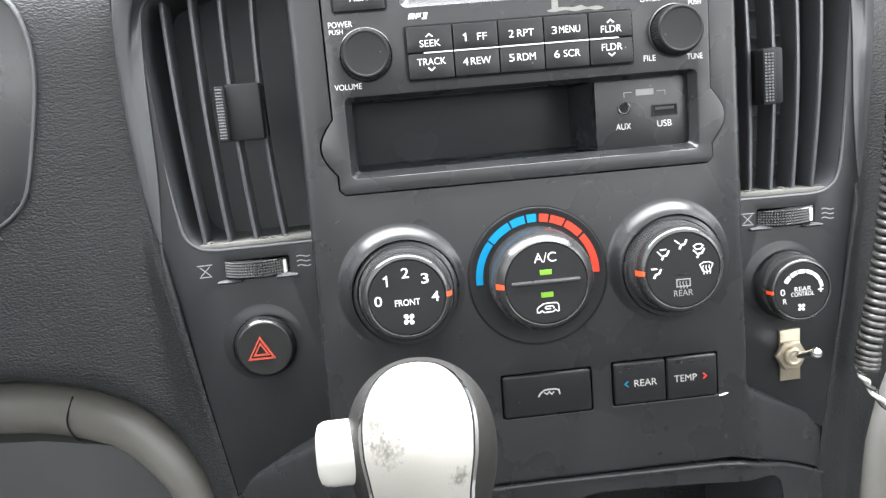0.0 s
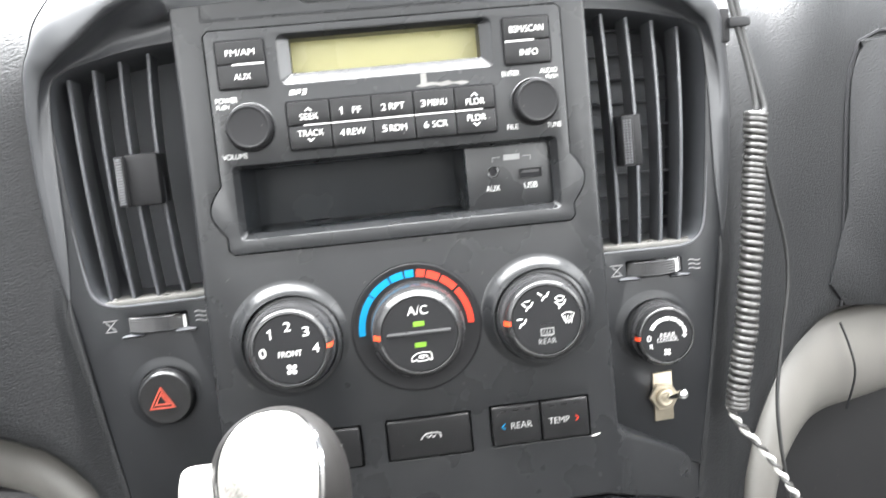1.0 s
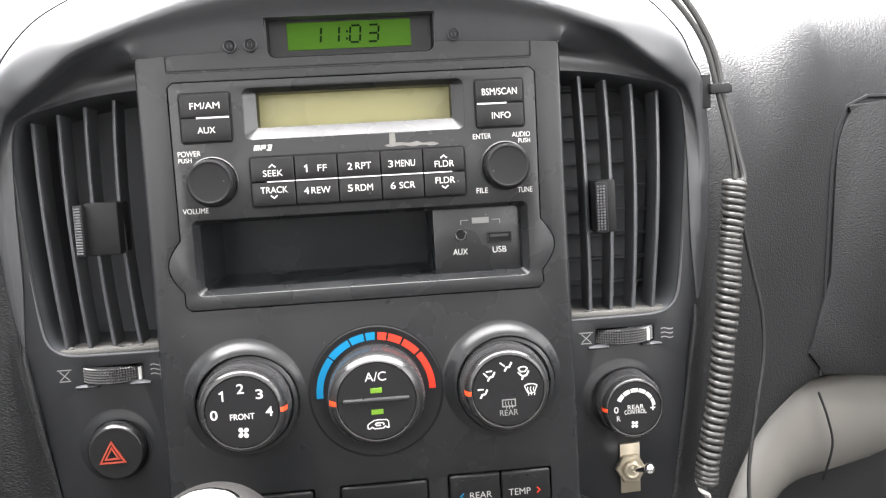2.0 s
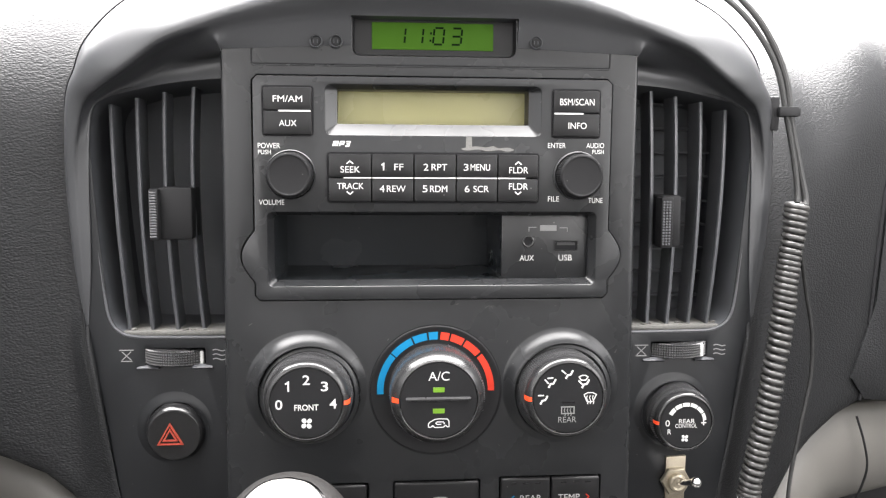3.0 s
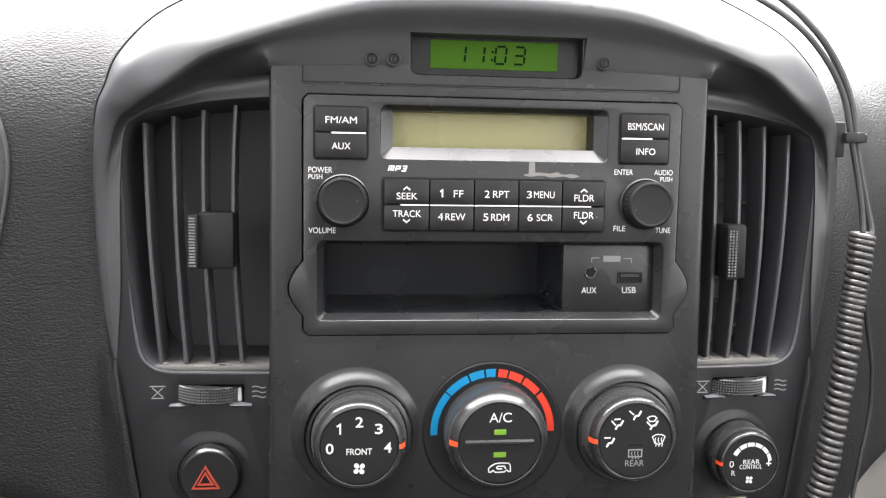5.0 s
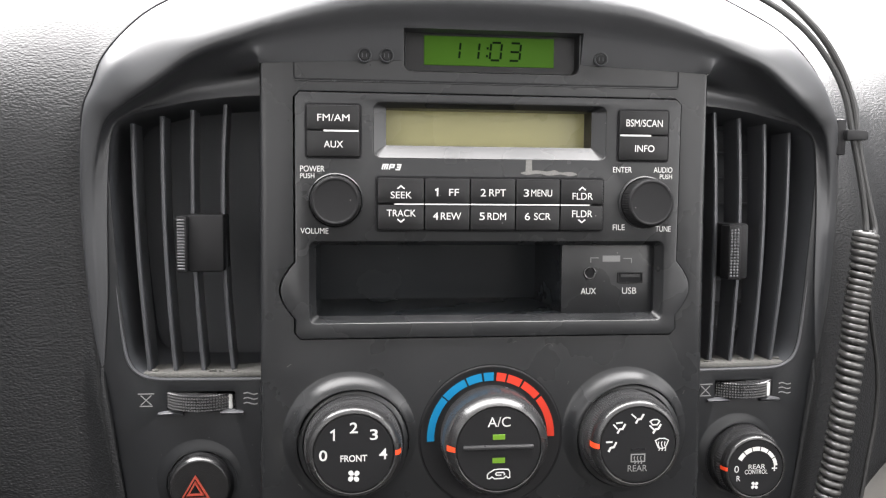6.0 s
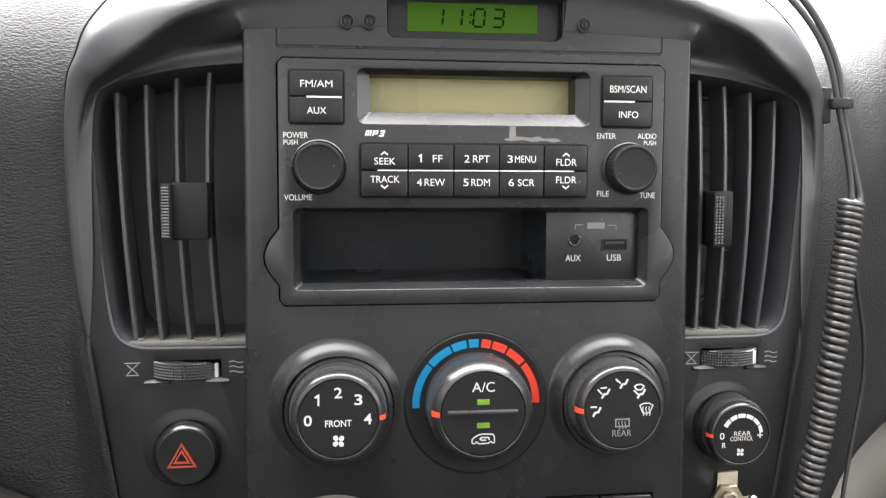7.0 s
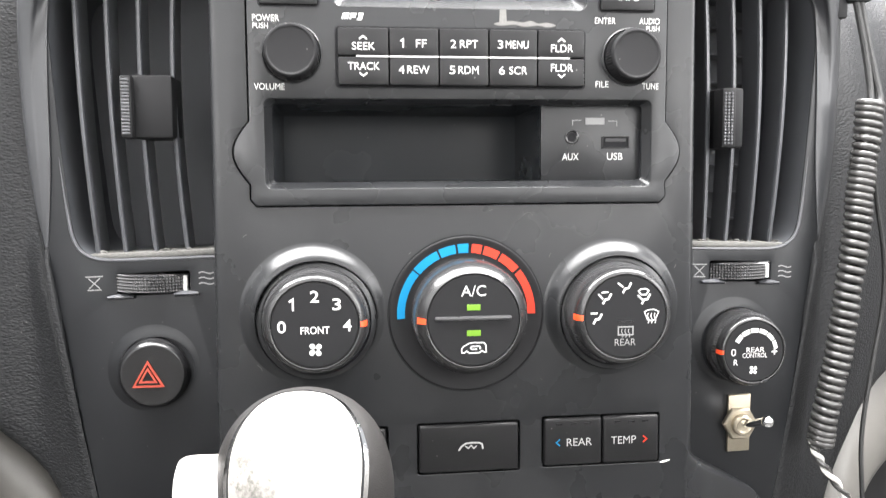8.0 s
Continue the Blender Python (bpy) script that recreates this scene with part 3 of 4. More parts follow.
def front_strip(x0, x1, low, n):
    """The front of the lower console between two places, from its rounded top edge down to low."""
    rows = []
    for i in range(n + 1):
        x = x0 + (x1 - x0) * i / n
        y, z, zb = low_y(x, 0), along(x, TOP), along(x, low)
        row = [(x, y + 30, z + 0.5), (x, y + 0.6, z + 0.5), (x, y - 0.4, z + 0.25), (x, y - 0.8, z - 0.4), (x, y - 0.75, z - 1.1), (x, y, z - 2.4)]
        row += [(x, y, z - 2.4 + (zb + 0.6 - z + 2.4) * k / 5) for k in range(1, 6)] + [(x, y + 0.6, zb), (x, y + 8, zb)]
        rows.append(row)
    return loft(rows)


part("front_panel", merge(front_strip(-176, 12, [(-200, -330), (200, -330)], 50), front_strip(12, 139, RIM, 60), front_strip(139, 176, [(-200, -330), (200, -330)], 12)), PANEL, lower, sharp=40)
tray = [tuple(q) for q in RIM[::-1]] + [(12, -330), (139, -330)]
part("tray_well", well(tray, lambda x, z: low_y(x, z) + 1.2, inset(tray, 1), 150), DUCT, lower)

# ---- clock ----
clock = thing("dash_clock", 0, 0, 82.5, "dark clock panel with a lit green display", "clock")
part("recess", well(CLOCK_HOLE, 1.4, inset(CLOCK_HOLE, 1.0), 6.5), BLACK, clock, at=(0, 0, -82.5))
screen = part("display", box(-32.8, 32.4, 6.0, 6.6, -7.0, 7.2, 0.1, 1), LCDGREEN, clock, "lit green liquid crystal display")
SEGS = {"1": "bc", "0": "abcdef", "3": "abgcd"}


def digit(ch, x, z, w, h):
    lean = 0.10

    def at(u, v):
        return (x + u * w + lean * (v - 0.5) * h, z + (v - 0.5) * h)

    ends = {"a": ((0.1, 1), (0.9, 1)), "b": ((1, 0.93), (1, 0.55)), "c": ((1, 0.45), (1, 0.07)), "d": ((0.1, 0), (0.9, 0)),
            "e": ((0, 0.45), (0, 0.07)), "f": ((0, 0.93), (0, 0.55)), "g": ((0.1, 0.5), (0.9, 0.5))}
    return [stroke([at(*ends[s][0]), at(*ends[s][1])], 1.05, 5.85) for s in SEGS[ch]]


for ch, x in zip("1103", (-20.5, -11.0, 0.2, 9.8)):
    for seg in digit(ch, x, 0.3, 5.4, 8.6):
        part("segment", seg, LCDINK, screen)
for dot in (box(-1.75, -0.7, 5.85, 6.0, 1.2, 2.3), box(-2.05, -1.0, 5.85, 6.0, -2.6, -1.5)):
    part("colon_dot", dot, LCDINK, screen)
for x, z in ((-62, 78.0), (-51.5, 78.2), (54.5, 79.2)):
    peg = thing("indicator_stud", x, -0.9, z, "small round black indicator stud beside the clock", "stud", "studs beside the clock")
    part("collar", lathe([(3.5, 0.5), (3.5, -0.4), (3.1, -0.8), (2.7, -0.5), (2.4, 0.2)], 28), HOOD, peg)
    part("lens", lathe([(2.5, 0.2), (2.2, -0.2), (0, -0.4)], 24), KNOB, peg)
    part("mark", merge(stroke([(-1, -0.9), (-1, 0.9)], 0.35, -0.62), stroke([(0.9, -0.9), (0.9, 0.9)], 0.35, -0.62)), DUCT, peg)

# ---- radio ----
radio = thing("car_radio", 0, 1.6, 0, "charcoal car radio with display, keys, knobs and open pocket", "radio")
DISP = rounded(-57.5, 58, 29.6, 56, 3.5)
POCK = rounded(-88.5, 89.5, -51, -11.2, 3)
face = [(96.8, 58), (94.4, 60.4), (-92.8, 60.4), (-95.2, 58)] + [(x + 0.6, z) for x, z in ears] + [(-95.2, -56), (-92.8, -58.6), (94.4, -58.6), (96.8, -56)] + [(0.6 - x, z) for x, z in ears[::-1]]
faceplate = part("faceplate", plate(face, -2.4, 30, 0.7, [DISP, POCK], 0.7, 3), FACE, radio, sharp=28)
part("display_bezel", well(DISP, -1.8, rounded(-51.4, 52, 35.8, 54.0, 0.5), 2.9, False), FACE, radio)
part("display_wall", well(rounded(-51.4, 52, 35.8, 54.0, 0.5), 2.9, rounded(-51.6, 52.2, 35.6, 54.2, 0.5), 16.6, False), BLACK, radio)
part("display", box(-53, 53.6, 16.4, 17.0, 34.6, 55.2), LCDRADIO, radio, "olive unlit liquid crystal display")
part("pocket_rim", well(POCK, -1.8, rounded(-85.5, 86.5, -48.2, -13, 2), 2.4, False), FACE, radio)
part("pocket_wall", well(rounded(-85.5, 86.5, -48.2, -13, 2), 2.4, rounded(-85.4, 86.4, -48.1, -13.1, 2), 6.0, False), FACE, radio)
part("pocket", well(rounded(-85.5, 38.5, -48.2, -13, 1.2), 5, rounded(-85, 38, -47.4, -13.4, 1.2), 62), WELL, radio, "deep black storage pocket")
part("socket_panel", box(38.4, 86.7, 4.8, 8, -48.3, -12.9, 0.3), FACE, radio)


def key(name, x0, x1, z0, z1, y0, y1, parent, r=0.7, label=""):
    return part(name, box(x0, x1, y0, y1, z0, z1, r), BLACK, parent, label)


Y = -3.9
for x0, x1, up, down in ((-89.5, -64.3, ("FM/AM", -76.8, 15.2, 3.3), ("AUX", -76.8, 9.1, 3.2)), (64.3, 89.7, ("BSM/SCAN", 77.2, 18.8, 3.5), ("INFO", 77.6, 10.0, 3.3))):
    part("key_well", plate(rounded(x0 - 1.0, x1 + 1.0, 28.7, 55.3, 2.0), -2.5, -1.8, 0), VOID, radio)
    k = key("key", x0, x1, 42.3, 54.3, Y, -1.5, radio)
    part("lettering", text(up[0], up[1], 48.2, up[2], up[3], Y - 0.1), WHITE, k)
    k = key("key", x0, x1, 29.6, 41.9, Y, -1.5, radio)
    part("lettering", text(down[0], down[1], 35.6, down[2], down[3], Y - 0.1), WHITE, k)
    part("marker_line", box((x0 + 8 if x0 < 0 else x0 + 0.6), (x1 - 0.6 if x0 < 0 else x1 - 9), Y - 0.12, Y + 0.3, 41.6, 42.4), WHITE, k)

part("key_well", plate(rounded(-57.0, 57.4, -6.5, 20.9, 2.0), -2.55, -1.8, 0), VOID, radio)
YB = -6.0
cols = [-56, -33.2, -10.8, 11.8, 34.2, 56.3]
words = [("SEEK", "TRACK"), ("1", "4"), ("2", "5"), ("3", "6"), ("FLDR", "FLDR")]
names = [("", ""), ("FF", "REW"), ("RPT", "RDM"), ("MENU", "SCR"), ("", "")]
for i in range(5):
    x0, x1 = cols[i] + 0.2, cols[i + 1] - 0.2
    c = (x0 + x1) / 2
    for row, (z0, z1, tz) in enumerate(((7.4, 19.8, 13.0), (-5.4, 7.0, 1.5))):
        k = key("preset_key", x0, x1, z0, z1, YB, -1.5, radio, 0.8)
        w = words[i][row]
        if i in (0, 4):
            zz = 11.6 if row == 0 else 2.9
            part("lettering", text(w, c + (0.2 if i == 0 else 0.2), zz, {"SEEK": 10.2, "TRACK": 14.0, "FLDR": 10.3}[w], 3.3, YB - 0.1), WHITE, k)
            s = 1 if row == 0 else -1
            part("arrow", stroke([(c - 1.7, 14.6 if s > 0 else 0.0), (c, 16.0 if s > 0 else -1.4), (c + 1.7, 14.6 if s > 0 else 0.0)], 0.65, YB - 0.1), WHITE, k)
        else:
            nx = {"FF": (-5.0, 3.2, 4.8), "REW": (-5.7, 1.8, 10.0), "RPT": (-4.9, 2.2, 8.3), "RDM": (-5.4, 1.9, 9.2), "MENU": (-6.0, 1.7, 10.5), "SCR": (-5.3, 2.2, 8.3)}[names[i][row]]
            part("numeral", one(c + nx[0], tz, 3.6, YB - 0.1) if w == "1" else text(w, c + nx[0], tz, 2.6, 3.6, YB - 0.1), WHITE, k)
            part("lettering", text(names[i][row], c + nx[1], tz, nx[2], 3.4, YB - 0.1), WHITE, k)
    part("marker_line", box(x0 + (8 if i == 0 else 0), x1 - (7 if i == 4 else 0), YB - 0.12, YB + 0.3, 6.9, 7.5), WHITE, radio)

for words_, cx, cz, w, h in (("POWER", -86.9, 23.9, 11.6, 2.8), ("PUSH", -89.3, 20.5, 6.7, 2.3), ("VOLUME", -86.0, -5.9, 13.3, 2.8), ("ENTER", 66.8, 25.0, 9.8, 2.7),
                             ("AUDIO", 88.0, 25.1, 9.8, 2.7), ("PUSH", 89.6, 21.7, 6.4, 2.3), ("FILE", 65.5, -3.9, 6.2, 2.8), ("TUNE", 88.8, -4.7, 8.0, 2.8)):
    part("lettering", text(words_, cx, cz, w, h, -2.5), WHITE, radio)
badge = [[(0, 0), (0, 2.3), (2.2, 2.3), (2.2, 0)], [(1.1, 0), (1.1, 2.3)], [(3.5, 0), (3.5, 2.3), (5.3, 2.3), (5.3, 1.05), (3.5, 1.05)], [(6.5, 2.3), (8.4, 2.3), (8.4, 0), (6.5, 0)], [(6.9, 1.15), (8.4, 1.15)]]
part("badge", merge(*[stroke([(-53.6 + x + 0.3 * z, 23.9 + z) for x, z in run], 0.72, -2.54) for run in badge]), WHITE, radio, "white format lettering")
part("scuff", merge(plate([(17.2, 23.6), (20.6, 23.4), (20.4, 29.4), (17.4, 29.5)], -2.47, -2.3, 0), plate([tuple(q) for q in smooth_loop([(14.8, 23.0), (18, 22.0), (24, 22.6), (29, 21.7), (35, 22.3), (40, 21.6), (43.5, 22.4), (40, 23.6), (35, 23.3), (32, 24.4), (28, 23.7), (22, 24.2)], 4)], -2.5, -2.3, 0)), SCUFF, radio, "dull residue of a torn sticker")

for cx, n_ in ((-75.9, 36), (78.6, 60)):
    base = part("knob_ring", lathe([(13.4, -2.2), (13.3, -3.1), (12.8, -3.5), (12.3, -2.8)], 48, cx, 8.6), FACE, radio)
    part("rotary_knob", lathe([(12.2, -2), (12.0, -10.6), (11.7, -11.7), (10.9, -12.4), (10.3, -12.5), (9.9, -12.2), (9.5, -12.15), (0, -12.0)], 2 * n_, cx, 8.6, (0, 2, 0.3)), KNOB, radio)
jack = part("aux_socket", lathe([(3.4, 4.9), (3.4, 4.2), (2.9, 3.9), (2.3, 4.2), (2.0, 9)], 28, 53.2, -27.8), GLOSS, radio)
part("bore", lathe([(2.05, 4.75), (0, 4.7)], 24, 53.2, -27.8), VOID, jack)
usb = part("usb_socket", plate(rounded(67.8, 81.4, -33.1, -27.3, 0.4, 2), 4.2, 6, 0.2, [rounded(68.5, 80.7, -32.5, -27.9, 0.3, 2)], 0.1), BLACK, radio, "black socket")
part("bore", box(68.4, 80.8, 4.7, 5.0, -32.6, -27.8), VOID, usb)
part("tongue", box(69.6, 79.6, 4.35, 4.8, -29.9, -28.4), RUBBER, usb)
part("lettering", text("AUX", 52.6, -37.0, 8.0, 3.2, 4.6), WHITE, radio)
part("lettering", text("USB", 74.3, -36.9, 7.6, 3.3, 4.6), WHITE, radio)
part("mark_bar", box(59.8, 69.2, 4.6, 4.8, -21.9, -18.7, 0.1, 1), GREYP, radio)
part("mark_bracket", merge(stroke([(53.6, -22.3), (53.6, -19.9), (57.8, -19.9)], 0.45, 4.6), stroke([(70.8, -20.2), (75.2, -20.2), (75.2, -22.6)], 0.45, 4.6)), GREYP, radio)


# ---- heater controls ----
def collar(r_out, r_in, height, y, lean=124, n=96):
    """A swelling of the panel that rises towards the knob, most of all on its upper left, and dies out below."""
    bm, rows = bmesh.new(), []
    for i in range(n):
        a = 2 * math.pi * i / n
        up = (0.5 + 0.5 * math.cos(a - radians(lean))) ** 1.25
        h, far = height * (0.03 + 0.97 * up), r_in + (r_out - r_in) * (0.45 + 0.55 * up)
        prof = []
        for k in range(15):
            t = k / 14
            prof.append((far + (r_in - far) * t, y - h * (0.5 - 0.5 * math.cos(math.pi * t ** 1.15))))
        prof += [(r_in - 0.25, y - h + 0.3), (r_in - 0.45, y - h + 1.5), (r_in - 0.5, y + 2)]
        rows.append([bm.verts.new((r * math.cos(a), yy, r * math.sin(a))) for r, yy in prof])
    for i in range(n):
        p, q = rows[i], rows[(i + 1) % n]
        for k in range(len(p) - 1):
            bm.faces.new((p[k], p[k + 1], q[k + 1], q[k]))
    return bm


def dial(name, cx, cz, y_panel, y_face, r_face, r_skirt, label, pointer, teeth=120, cone=False):
    """A rotary heater control with a ribbed skirt, a bevelled shoulder and a flat face."""
    t = thing(name, cx, 0, cz, label, "control knob", "heater control knobs")
    h = y_panel - y_face
    top = 0.84 if cone else 0.76
    part("skirt", lathe([(r_skirt + 1.7, y_panel + 1), (r_skirt + 1.5, y_panel - 0.20 * h), (r_skirt + 1.3, y_panel - (top - 0.13) * h), (r_skirt + 0.95, y_panel - (top - 0.08) * h), (r_skirt + 0.0, y_panel - top * h), (r_skirt - 0.6, y_panel - top * h)], 2 * teeth, 0, 0, (1, 4, 0.45)), SKIRT, t)
    y_s = y_panel - top * h
    shoulder = [(r_skirt - 0.2, y_s + 1.2)]
    for a in (0, 12, 24, 36, 48, 60, 72, 84, 90):
        bend = (math.cos(radians(a)), math.sin(radians(a)))
        if cone:
            u = a / 90
            bend = (0.25 * bend[0] + 0.75 * (1 - u), 0.25 * bend[1] + 0.75 * u)
        shoulder.append((r_face + 0.4 + (r_skirt - r_face - 0.2) * bend[0], y_s + (y_face - 0.3 - y_s) * bend[1]))
    shoulder += [(r_face + 0.1, y_face - 0.15), (r_face, y_face + 0.5)]
    part("shoulder", lathe(shoulder, 96), SHEEN, t)
    f = part("face", lathe([(r_face - 0.1, y_face + 0.8), (r_face - 0.3, y_face + 0.1), (r_face - 0.7, y_face), (r_face - 1.1, y_face), (0, y_face)], 72), KNOB, t)
    a = radians(pointer)
    pts = shoulder[1:10]
    bm = loft([[((r + 0.12) * math.cos(a + radians(d)), y - 0.05, (r + 0.12) * math.sin(a + radians(d))) for d in (-3.4, 0, 3.4)] for r, y in pts])
    part("pointer", bm, ORANGE, t, "orange-red pointer")
    return t, f


YF, YT = -20.5, -20.62
fan, f = dial("fan_dial", -67.4, -109.6, 3, YF, 18.9, 22.3, "black ribbed fan speed dial numbered nought to four", 0)
part("swelling", collar(37.4, 27.6, 5.8, 1.15), PANEL, fan, at=(0, 0, -1.2))
part("ring", lathe([(27.0, 2), (26.9, -1.9), (26.4, -2.4), (24.8, -2.8), (24.4, -2.4), (24.2, 3)], 72, 0, -1.2), PANEL, fan)
for ch, x, z in (("0", -81.6, -110.1), ("1", -76.8, -100.6), ("2", -67.4, -97.2), ("3", -58.0, -100.7), ("4", -53.6, -110.0)):
    part("numeral", one(x + 67.4, z + 109.6, 5.1, YT, 0.85) if ch == "1" else text(ch, x + 67.4, z + 109.6, 3.7, 5.1, YT, weight=0.012), WHITE, f)
part("lettering", text("FRONT", 0, -2.2, 12.4, 3.2, YT, weight=0.012), WHITE, f)
part("fan_mark", fan_icon(0, -10.7, 3.0, YT), WHITE, f)

temp, f = dial("temperature_dial", 1.7, -109.4, 3, YF, 20.6, 24.4, "black temperature dial with green lamps and a blue-red scale", 180, cone=True)
part("disc_gap", lathe([(37.0, 0.93), (36.2, 0.93)], 96, 0, -0.4), VOID, temp)
part("scale_disc", lathe([(36.4, 3), (36.3, 0.8), (35.9, 0.4), (35.3, 0.3), (34.8, 0.5), (25.2, 0.5), (24.6, 1.2), (24.4, 2.5)], 96, 0, -0.4), KNOB, temp)
for a0, a1 in ((183, 140.4), (139.0, 115.4), (113.6, 99.4), (97.4, 88.2)):
    w = 1.6 + 0.5 * (180 - a1) / 92
    part("scale_mark", sector(0, -0.4, 30.7 - w, 30.7 + w, a1, a0, 0.3), BLUE, temp)
for a0, a1 in ((85.4, 76.6), (74.6, 61), (58.8, 41), (38.4, -1)):
    w = 1.6 + 0.5 * a0 / 92
    part("scale_mark", sector(0, -0.4, 30.7 - w, 30.7 + w, a1, a0, 0.3), RED, temp)
part("divider", box(-17.4, 17.0, YF - 1.3, YF + 0.5, -0.1, 2.0, 0.8), SKIRT, f, "glossy ridge across the dial")
part("groove_strip", box(-20.4, 20.4, YF - 0.03, YF + 0.3, 0.4, 0.95), VOID, f)
part("lettering", text("A/C", 0, 13.1, 11.1, 4.8, YT), WHITE, f)
part("lamp", box(-3.0, 3.0, YT, YF + 0.2, 4.4, 7.0, 0.1, 1), LED, f, "lit green lamp")
part("lamp", box(-3.1, 3.1, YT, YF + 0.2, -7.0, -4.4, 0.1, 1), LED, f, "lit green lamp")
car = [(-5.4, -14.3), (-5.5, -12.6), (-4.6, -11.6), (-2.2, -10.2), (0.2, -9.9), (4.6, -10.1), (5.4, -11.2), (5.5, -14.2), (4.7, -14.4), (3.6, -13.5), (2.5, -14.5), (-2.0, -14.6), (-3.2, -13.6), (-4.3, -14.5)]
part("car_mark", merge(stroke(car, 0.5, YT, True), stroke([(2.6, -12.9), (3.0, -12.3), (2.4, -11.6), (-0.9, -11.6), (-1.5, -12.3), (-0.9, -12.9), (1.4, -12.9)], 0.55, YT)), WHITE, f)

mode, f = dial("airflow_dial", 71.0, -109.7, 3, YF, 19.1, 22.4, "black ribbed airflow dial with white symbols", 180)
part("swelling", collar(37.4, 27.6, 5.8, 1.15), PANEL, mode, at=(2, 0, -1.2))
part("ring", lathe([(27.0, 2), (26.9, -1.9), (26.4, -2.4), (24.8, -2.8), (24.4, -2.4), (24.2, 3)], 72, 2, -1.2), PANEL, mode)


def flow_mark(x, z, arrows):
    """A plain airflow sign: a bent seat bar and one or two blow bars."""
    bits = [stroke([(x - 1.3, z - 2.9), (x - 0.2, z - 0.9), (x + 1.3, z - 0.7), (x + 2.6, z + 1.7)], 0.95, YT)]
    for dx, dz, a in arrows:
        c, s = math.cos(radians(a)), math.sin(radians(a))
        bits.append(stroke([(x + dx, z + dz), (x + dx + 3.2 * c, z + dz + 3.2 * s)], 0.75, YT))
    return merge(*bits)


part("airflow_mark", flow_mark(-13.7, 0, [(-2.6, 1.9, 0)]), WHITE, f)
part("airflow_mark", flow_mark(-9.4, 9.0, [(-2.0, 2.2, 4), (-3.4, 1.6, -48)]), WHITE, f)
part("airflow_mark", flow_mark(-0.2, 13.7, [(-3.6, 1.8, -40)]), WHITE, f)
part("airflow_mark", merge(flow_mark(8.7, 8.5, [(-3.2, 1.2, -45)]), stroke([(5.8, 11.6), (7.2, 12.5), (9.4, 12.5), (10.6, 11.6), (9.4, 9.9), (7.0, 9.9)], 0.6, YT, True)), WHITE, f)


def heat_waves(x, z, h):
    return [stroke(wave(x + d, z, h, 0.35, True), 0.4, YT) for d in (-1.6, 0, 1.6)]


part("screen_mark", merge(stroke([(8.7, 2.0), (10.6, 3.0), (13.4, 3.0), (15.4, 2.0), (13.8, -1.6), (12.0, -2.1), (10.2, -1.6)], 0.48, YT, True), *heat_waves(12.1, -3.2, 4.6)), WHITE, f)
part("rear_screen_mark", merge(stroke([(-3.4, -4.6), (3.4, -4.6), (3.4, -8.2), (-3.4, -8.2)], 0.6, YT, True), *heat_waves(0, -9.4, 3.9)), GREYP, f, "faded grey symbol")
part("lettering", text("REAR", -0.2, -11.5, 9.8, 3.1, YT), GREYP, f, "faded grey lettering")
part("lamp_window", box(-3.6, 3.6, YF - 0.05, YF + 0.2, -2.6, -1.6), GLOSS, f)

rear, f = dial("rear_fan_dial", 148.4, -134.2, 28, 9.0, 15.6, 17.8, "small black ribbed rear fan dial with a white scale", 180, 84)
part("swelling", leaned(collar(27, 20.0, 2.6, 28.15), 148.4, -134.2), SIDE, rear)
for k in range(6):
    a = 152 - k * 24.6
    part("scale_mark", sector(0.4, -0.2, 9.6 + 0.1 * k, 12.0, a - 21.4, a, 8.88, n=4), WHITE, f)
part("lettering", text("REAR", 0.6, 0.9, 9.5, 2.5, 8.88), WHITE, f)
part("lettering", text("CONTROL", 0.3, -1.9, 13.0, 2.4, 8.88), WHITE, f)
part("numeral", text("0", -10.9, -0.2, 2.5, 3.6, 8.88), WHITE, f)
part("lettering", text("R", -9.7, -5.3, 2.1, 2.9, 8.88), WHITE, f)
part("plus_mark", merge(stroke([(9.2, -0.3), (12.2, -0.3)], 0.7, 8.88), stroke([(10.7, -1.8), (10.7, 1.2)], 0.7, 8.88)), WHITE, f)
part("fan_mark", fan_icon(-0.3, -9.4, 2.2, 8.88), WHITE, f)

# ---- push buttons ----
hazard = thing("hazard_button", -145, 0, -138, "round black hazard button with a red triangle", "button")
part("swelling", leaned(collar(26, 17.9, 2.4, 28.15), -145, -139), SIDE, hazard, at=(0, 0, -1.0))
part("sleeve", lathe([(17.6, 31), (17.5, 27.6), (17.3, 27.2), (17.0, 27.4), (16.9, 31)], 64), BLACK, hazard)
f = part("button_cap", lathe([(16.7, 31), (16.6, 22.9), (16.3, 21.6), (15.8, 20.6), (15.1, 19.7), (14.7, 19.25), (14.4, 18.95), (14.1, 18.85), (13.5, 18.9), (8, 19.0), (0, 19.0)], 72), SMEARED, hazard)
for s in (0.93, 0.51):
    part("triangle_mark", stroke([(-2 - 7.1 * s, -0.6 - 4.9 * s), (-2 + 7.1 * s, -0.6 - 4.9 * s), (-2, -0.6 + 7.4 * s)], 0.85, 17.9, True, 1.4), REDDIM, f, "red triangle")

